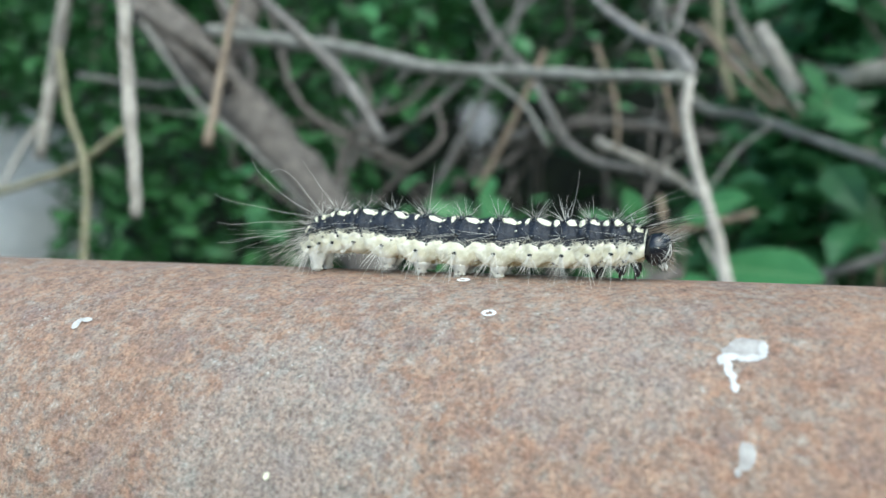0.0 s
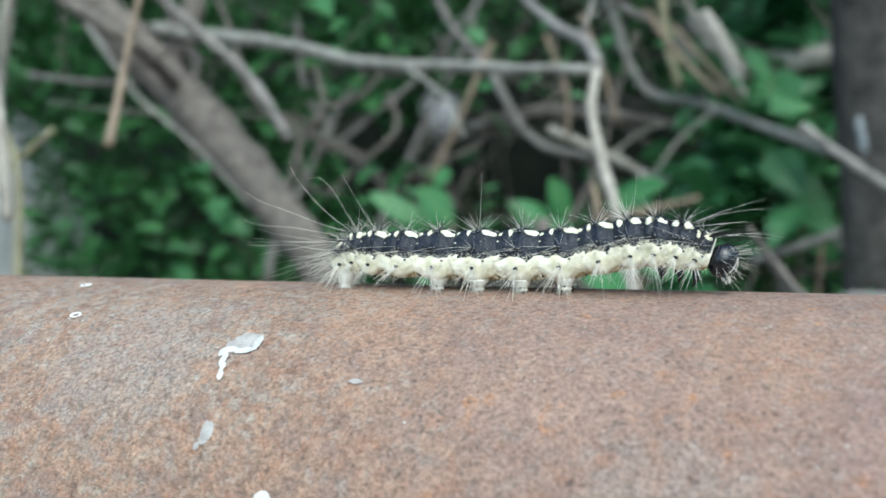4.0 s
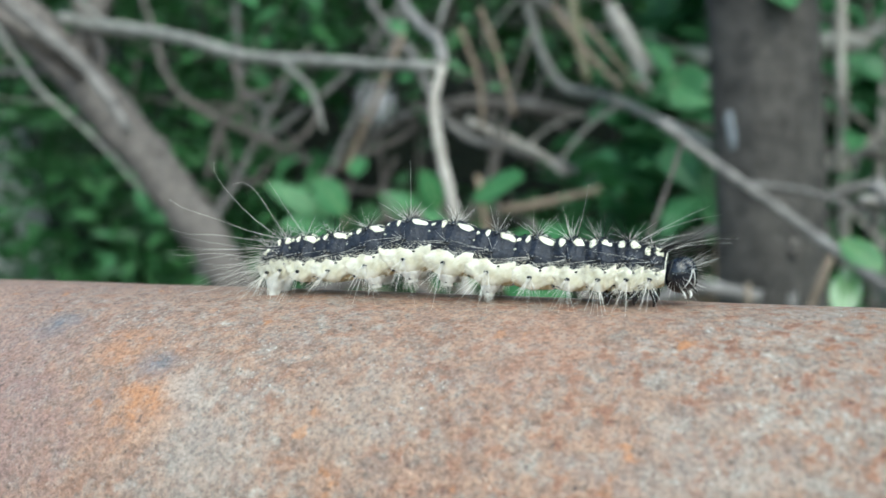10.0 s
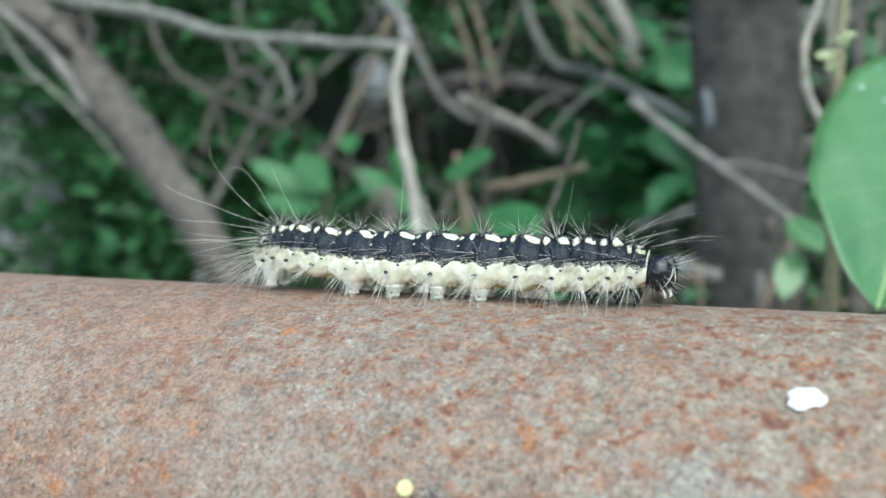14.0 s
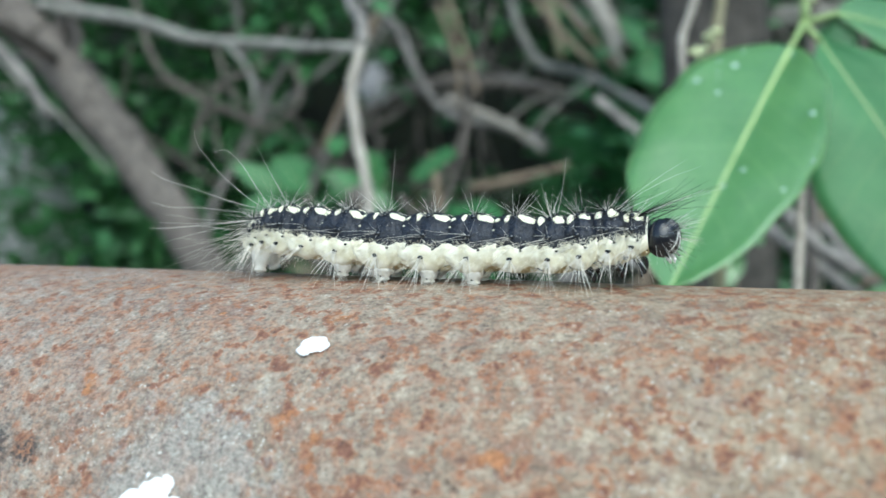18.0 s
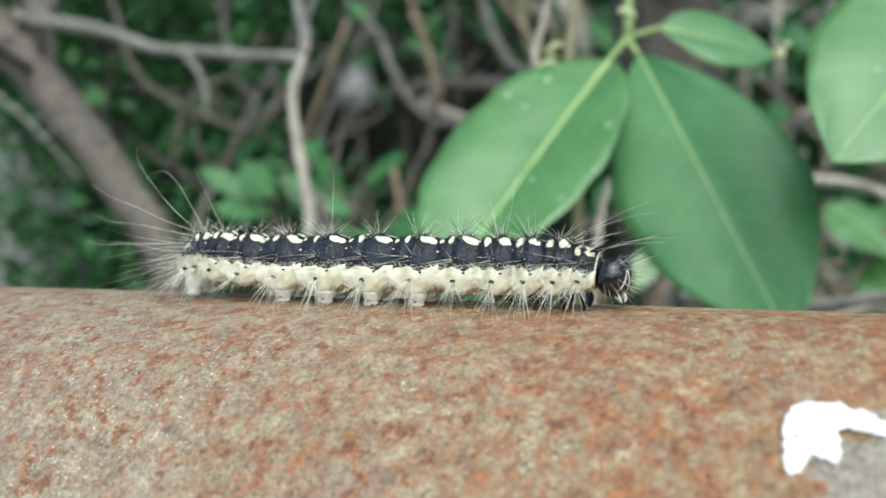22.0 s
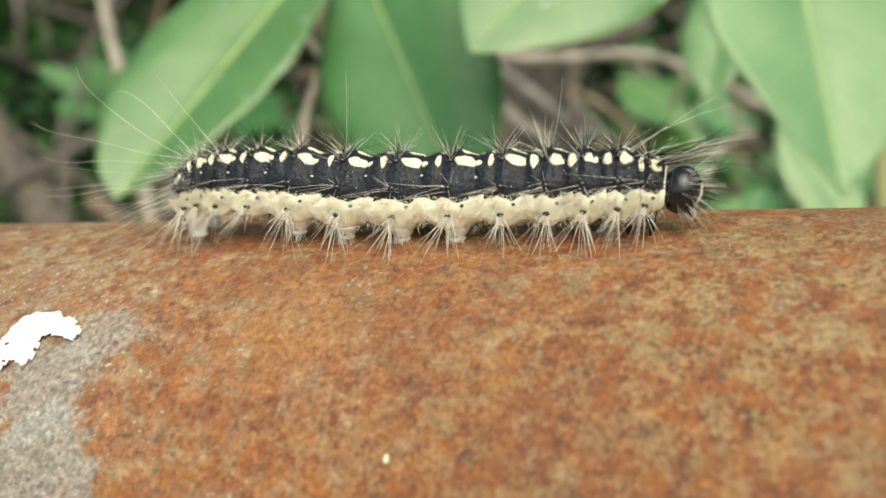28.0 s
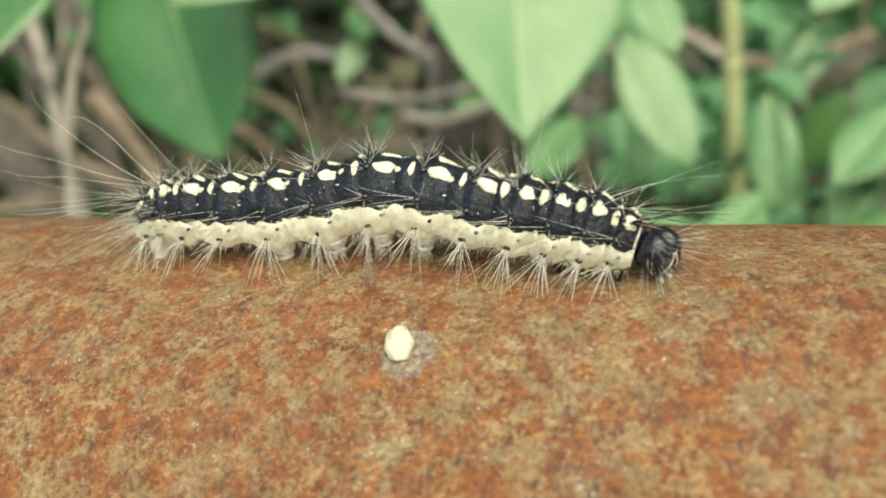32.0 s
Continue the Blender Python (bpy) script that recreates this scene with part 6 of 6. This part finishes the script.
def make_head():
    g = random.Random(77)
    n, rows = 28, 18
    verts, faces = [], []
    for i in range(rows + 1):
        b = math.pi * (i / rows - 0.5)
        for k in range(n):
            a = 2 * math.pi * k / n
            p = Vector((math.cos(b) * math.cos(a) * 1.44, math.cos(b) * math.sin(a) * 1.70, math.sin(b) * 1.78))
            cleft = math.exp(-(p.y / 0.28) ** 2) * 0.20 * max(0.0, p.z * 0.5 + p.x * 0.5)
            verts.append(p * (1 - cleft) * MM)
    for i in range(rows):
        for k in range(n):
            a, b = i * n + k, i * n + (k + 1) % n
            faces.append((a, b, b + n, a + n))
    head = part("head", mesh_of("head", verts, faces, HEAD_BLACK), LARVA, "glossy black rounded head")
    for side in (-1, 1):
        pts = []
        for t in range(8):
            a = t / 7
            p = Vector((1.25 * math.cos(0.25 + a * 0.35), side * (0.10 + 0.75 * a ** 1.6), 0.9 - 2.0 * a))
            q = Vector((p.x / 1.25, p.y / 1.78, p.z / 1.72)).normalized()
            pts.append((q.x * 1.44 * MM, q.y * 1.70 * MM, q.z * 1.78 * MM, 0.055 * MM))
        part("face_line", mesh_of("face_line", *tube(pts, 6), LEG_SKIN), head, "thin pale line on the face")
        part("mouthpart", mesh_of("mouthpart", *tube([(0.85 * MM, side * 0.50 * MM, -1.45 * MM, 0.22 * MM), (1.2 * MM, side * 0.42 * MM, -1.75 * MM, 0.16 * MM), (1.25 * MM, side * 0.30 * MM, -2.0 * MM, 0.07 * MM)], 8), LEG_SKIN), head, "pale grey mouthpart")
        part("antenna", mesh_of("antenna", *tube([(0.9 * MM, side * 0.85 * MM, -1.1 * MM, 0.10 * MM), (1.35 * MM, side * 1.0 * MM, -1.45 * MM, 0.05 * MM)], 6), HAIR_DARK), head)
        eyes = [knob(Vector((0.75 * MM + 0.12 * MM * k, side * (1.28 - 0.06 * k) * MM, (-0.55 - 0.2 * (k % 3)) * MM)), 0.10 * MM, 1, 6) for k in range(4)]
        part("eyes", mesh_of("eyes", *merged(eyes), HEAD_BLACK), head, "cluster of tiny dark eyes")
    pale, dark = [], []
    for _ in range(140):
        d = Vector((g.uniform(0.1, 1.0), g.uniform(-1, 1), g.uniform(-0.9, 1))).normalized()
        p = Vector((d.x * 1.41, d.y * 1.66, d.z * 1.70)) * MM
        h = hair(p, d + Vector((0.5, 0, g.uniform(-0.3, 0.2))), g.uniform(0.6, 2.6) * MM, g.uniform(-0.1, 0.2), 0.019 * MM, g)
        (pale if g.random() < 0.5 else dark).append(h)
    part("pale_bristles", mesh_of("pale_bristles", *merged(pale), HAIR_PALE), head, "fine pale bristles")
    part("dark_bristles", mesh_of("dark_bristles", *merged(dark), HAIR_DARK), head, "stiff dark bristles")
    SEGMENTS.append((1.0, head))


for i, spec in enumerate(RINGS):
    make_segment(i, spec)
make_head()
cam.data.dof.focus_object = SEGMENTS[8][1]      # the lens stays focused on the animal's body

# ---- how it crawls: times, place of tail and of head along the rail, heights, where the hump of its step stands, its lean ----
TIMES = [0, 1, 2, 3, 6, 7, 8, 9, 10, 11, 12, 13, 14, 17, 18, 19, 20, 21, 22, 23, 24, 25, 28, 29, 30, 31, 32]
TAIL = [-.0259, -.0141, -.0012, .0134, .0580, .0755, .0946, .1013, .1078, .1175, .1288, .1388, .1439, .1696, .1826, .1916, .2054, .2149, .2230, .2374, .2460, .2588, .2898, .3028, .3190, .3349, .3506]
HEAD = [.0148, .0257, .0408, .0546, .1012, .1199, .1396, .1452, .1517, .1615, .1735, .1797, .1852, .2103, .2239, .2339, .2477, .2580, .2669, .2760, .2842, .2970, .3297, .3438, .3623, .3772, .3912]
TAIL_UP = [0, .8, 0, 0, .8, .4, 1.0, -.8, 0, 0, 0, .3, 0, .4, .6, 0, .5, 0, 0, .5, 0, 1.0, .7, .5, 0, 0, 0]
HEAD_UP = [.5, -.3, -.9, 0, -.2, 0, -.5, -.5, .1, 0, .3, .3, .3, -.6, 1.6, -.3, 0, -.2, 0, .2, -1.0, .2, .2, .5, -.2, -.6, -1.0]
HUMP = [.18, .10, .57, .27, .65, .64, .70, .75, .42, .95, .0, .32, .05, .55, .15, .65, .13, .65, .0, .10, .43, .15, .20, .65, .66, .60, .53]
LEAN = [4, 4, 4, 4, 4, 4, 4, 5, 4, 3, 2, 0, 1, 2, 2, 2, 2, 2, 2, 2, 3, 5, 8, 8, 8, 7, 6]
LIFT = [.95, .75, 2.35, 1.37, 1.75, 1.94, 1.32, 1.07, 1.74, .89, .9, 1.4, .83, 2.04, .75, 2.14, .85, 2.02, .8, .77, 1.48, 1.07, .97, 1.03, 1.37, 1.23, 1.5]
TURN = [-22, -18, -20, -22, -22, -24, -34, -46, -38, -30, -34, -40, -34, -20, -22, -24, -16, -20, -24, -26, -20, -18, -14, -16, -12, -16, -26]
BEND = [0, 0, 0, 0, 0, 0, 0, .6, 0, 0, 0, .3, 0, 0, 0, .5, 0, 0, 0, 0, .4, 0, 0, 0, .5, 1.2, 2.6]
ROLL = [0] * 21 + [1, 3, 4, 5, 6, 6]


def step_phase():
    """Counts the steps: about four in three seconds, meeting the hump's place at each time."""
    total = [(HUMP[0] + 0.15) / 1.3]
    for k in range(1, len(TIMES)):
        a, b = (HUMP[k - 1] + 0.15) / 1.3, (HUMP[k] + 0.15) / 1.3
        want = 1.33 * (TIMES[k] - TIMES[k - 1])
        total.append(total[-1] + b - a + round(want - (b - a)))
    return total


def body_at(s, hump, frac, late, near=0.0, set_high=0.0):
    """Lift and forward shift of a ring at s, in metres, from the hump's place."""
    high = (0.55 + 1.75 * math.exp(-((hump - 0.6) / 0.30) ** 2)) * late
    high += near * (set_high - high)
    lift = high * MM * math.exp(-((s - hump) / 0.17) ** 2)
    shift = 0.9 * MM * (-math.tanh((s - hump) / 0.16) - (2 * frac - 1))
    return lift, shift


def motions():
    phase = step_phase()
    ends = []
    for k, t in enumerate(TIMES):
        frac = phase[k] % 1.0
        ends.append([body_at(s, HUMP[k], frac, 1.0)[1] for s in (0.0, 1.0)])
    tail0 = [x - e[0] for x, e in zip(TAIL, ends)]
    head0 = [x - e[1] for x, e in zip(HEAD, ends)]
    times = [0.1 * k for k in range(321)]
    at = lambda t, values: float(np.interp(t, TIMES, values))
    thing_rows, rows = [], [[] for _ in SEGMENTS]
    for t in times:
        lean, x0, x1 = at(t, LEAN), at(t, tail0), at(t, head0)
        p = on_pipe(x0, lean)
        thing_rows.append((t, pose(p.x, p.y, p.z, lean, 0, 0)))
        q = at(t, phase)
        frac = q % 1.0
        hump = -0.15 + 1.3 * frac
        late = 1.0 if t < 26 else 0.75
        near = max(0.0, 1 - min(abs(t - k) for k in TIMES) / 0.3)
        roll = at(t, ROLL)
        spine = []
        for s, seg in SEGMENTS:
            lift, shift = body_at(s, hump, frac, late, near, at(t, LIFT))
            up = lift + at(t, TAIL_UP) * MM * max(0.0, 1 - s / 0.2) + at(t, HEAD_UP) * MM * max(0.0, (s - 0.8) / 0.2)
            sideways = -at(t, BEND) * MM * max(0.0, (s - 0.55) / 0.45) ** 1.5
            drop = -0.60 * MM if s >= 1.0 else 0.0
            spine.append(Vector((s * (x1 - x0) + shift + (0.05 * MM if s >= 1.0 else 0.0), sideways, AXIS + up + drop + (-0.45 * MM if s < 0.03 else 0) + (-0.15 * MM if 0.93 < s < 1 else 0))))
        for k in range(len(spine)):
            d = spine[min(k + 1, len(spine) - 1)] - spine[max(k - 1, 0)]
            pitch, yaw = math.degrees(math.atan2(d.z, d.x)), math.degrees(math.atan2(d.y, d.x))
            if k == len(spine) - 1:
                pitch, yaw = pitch * 0.5 + 18 * math.sin(0.9 * t) * 0.3 - 8, yaw + at(t, TURN)
            rows[k].append((t, pose(*spine[k], roll, -pitch, yaw)))
    walk(LARVA, thing_rows)
    for (s, seg), r in zip(SEGMENTS, rows):
        walk(seg, r)


motions()
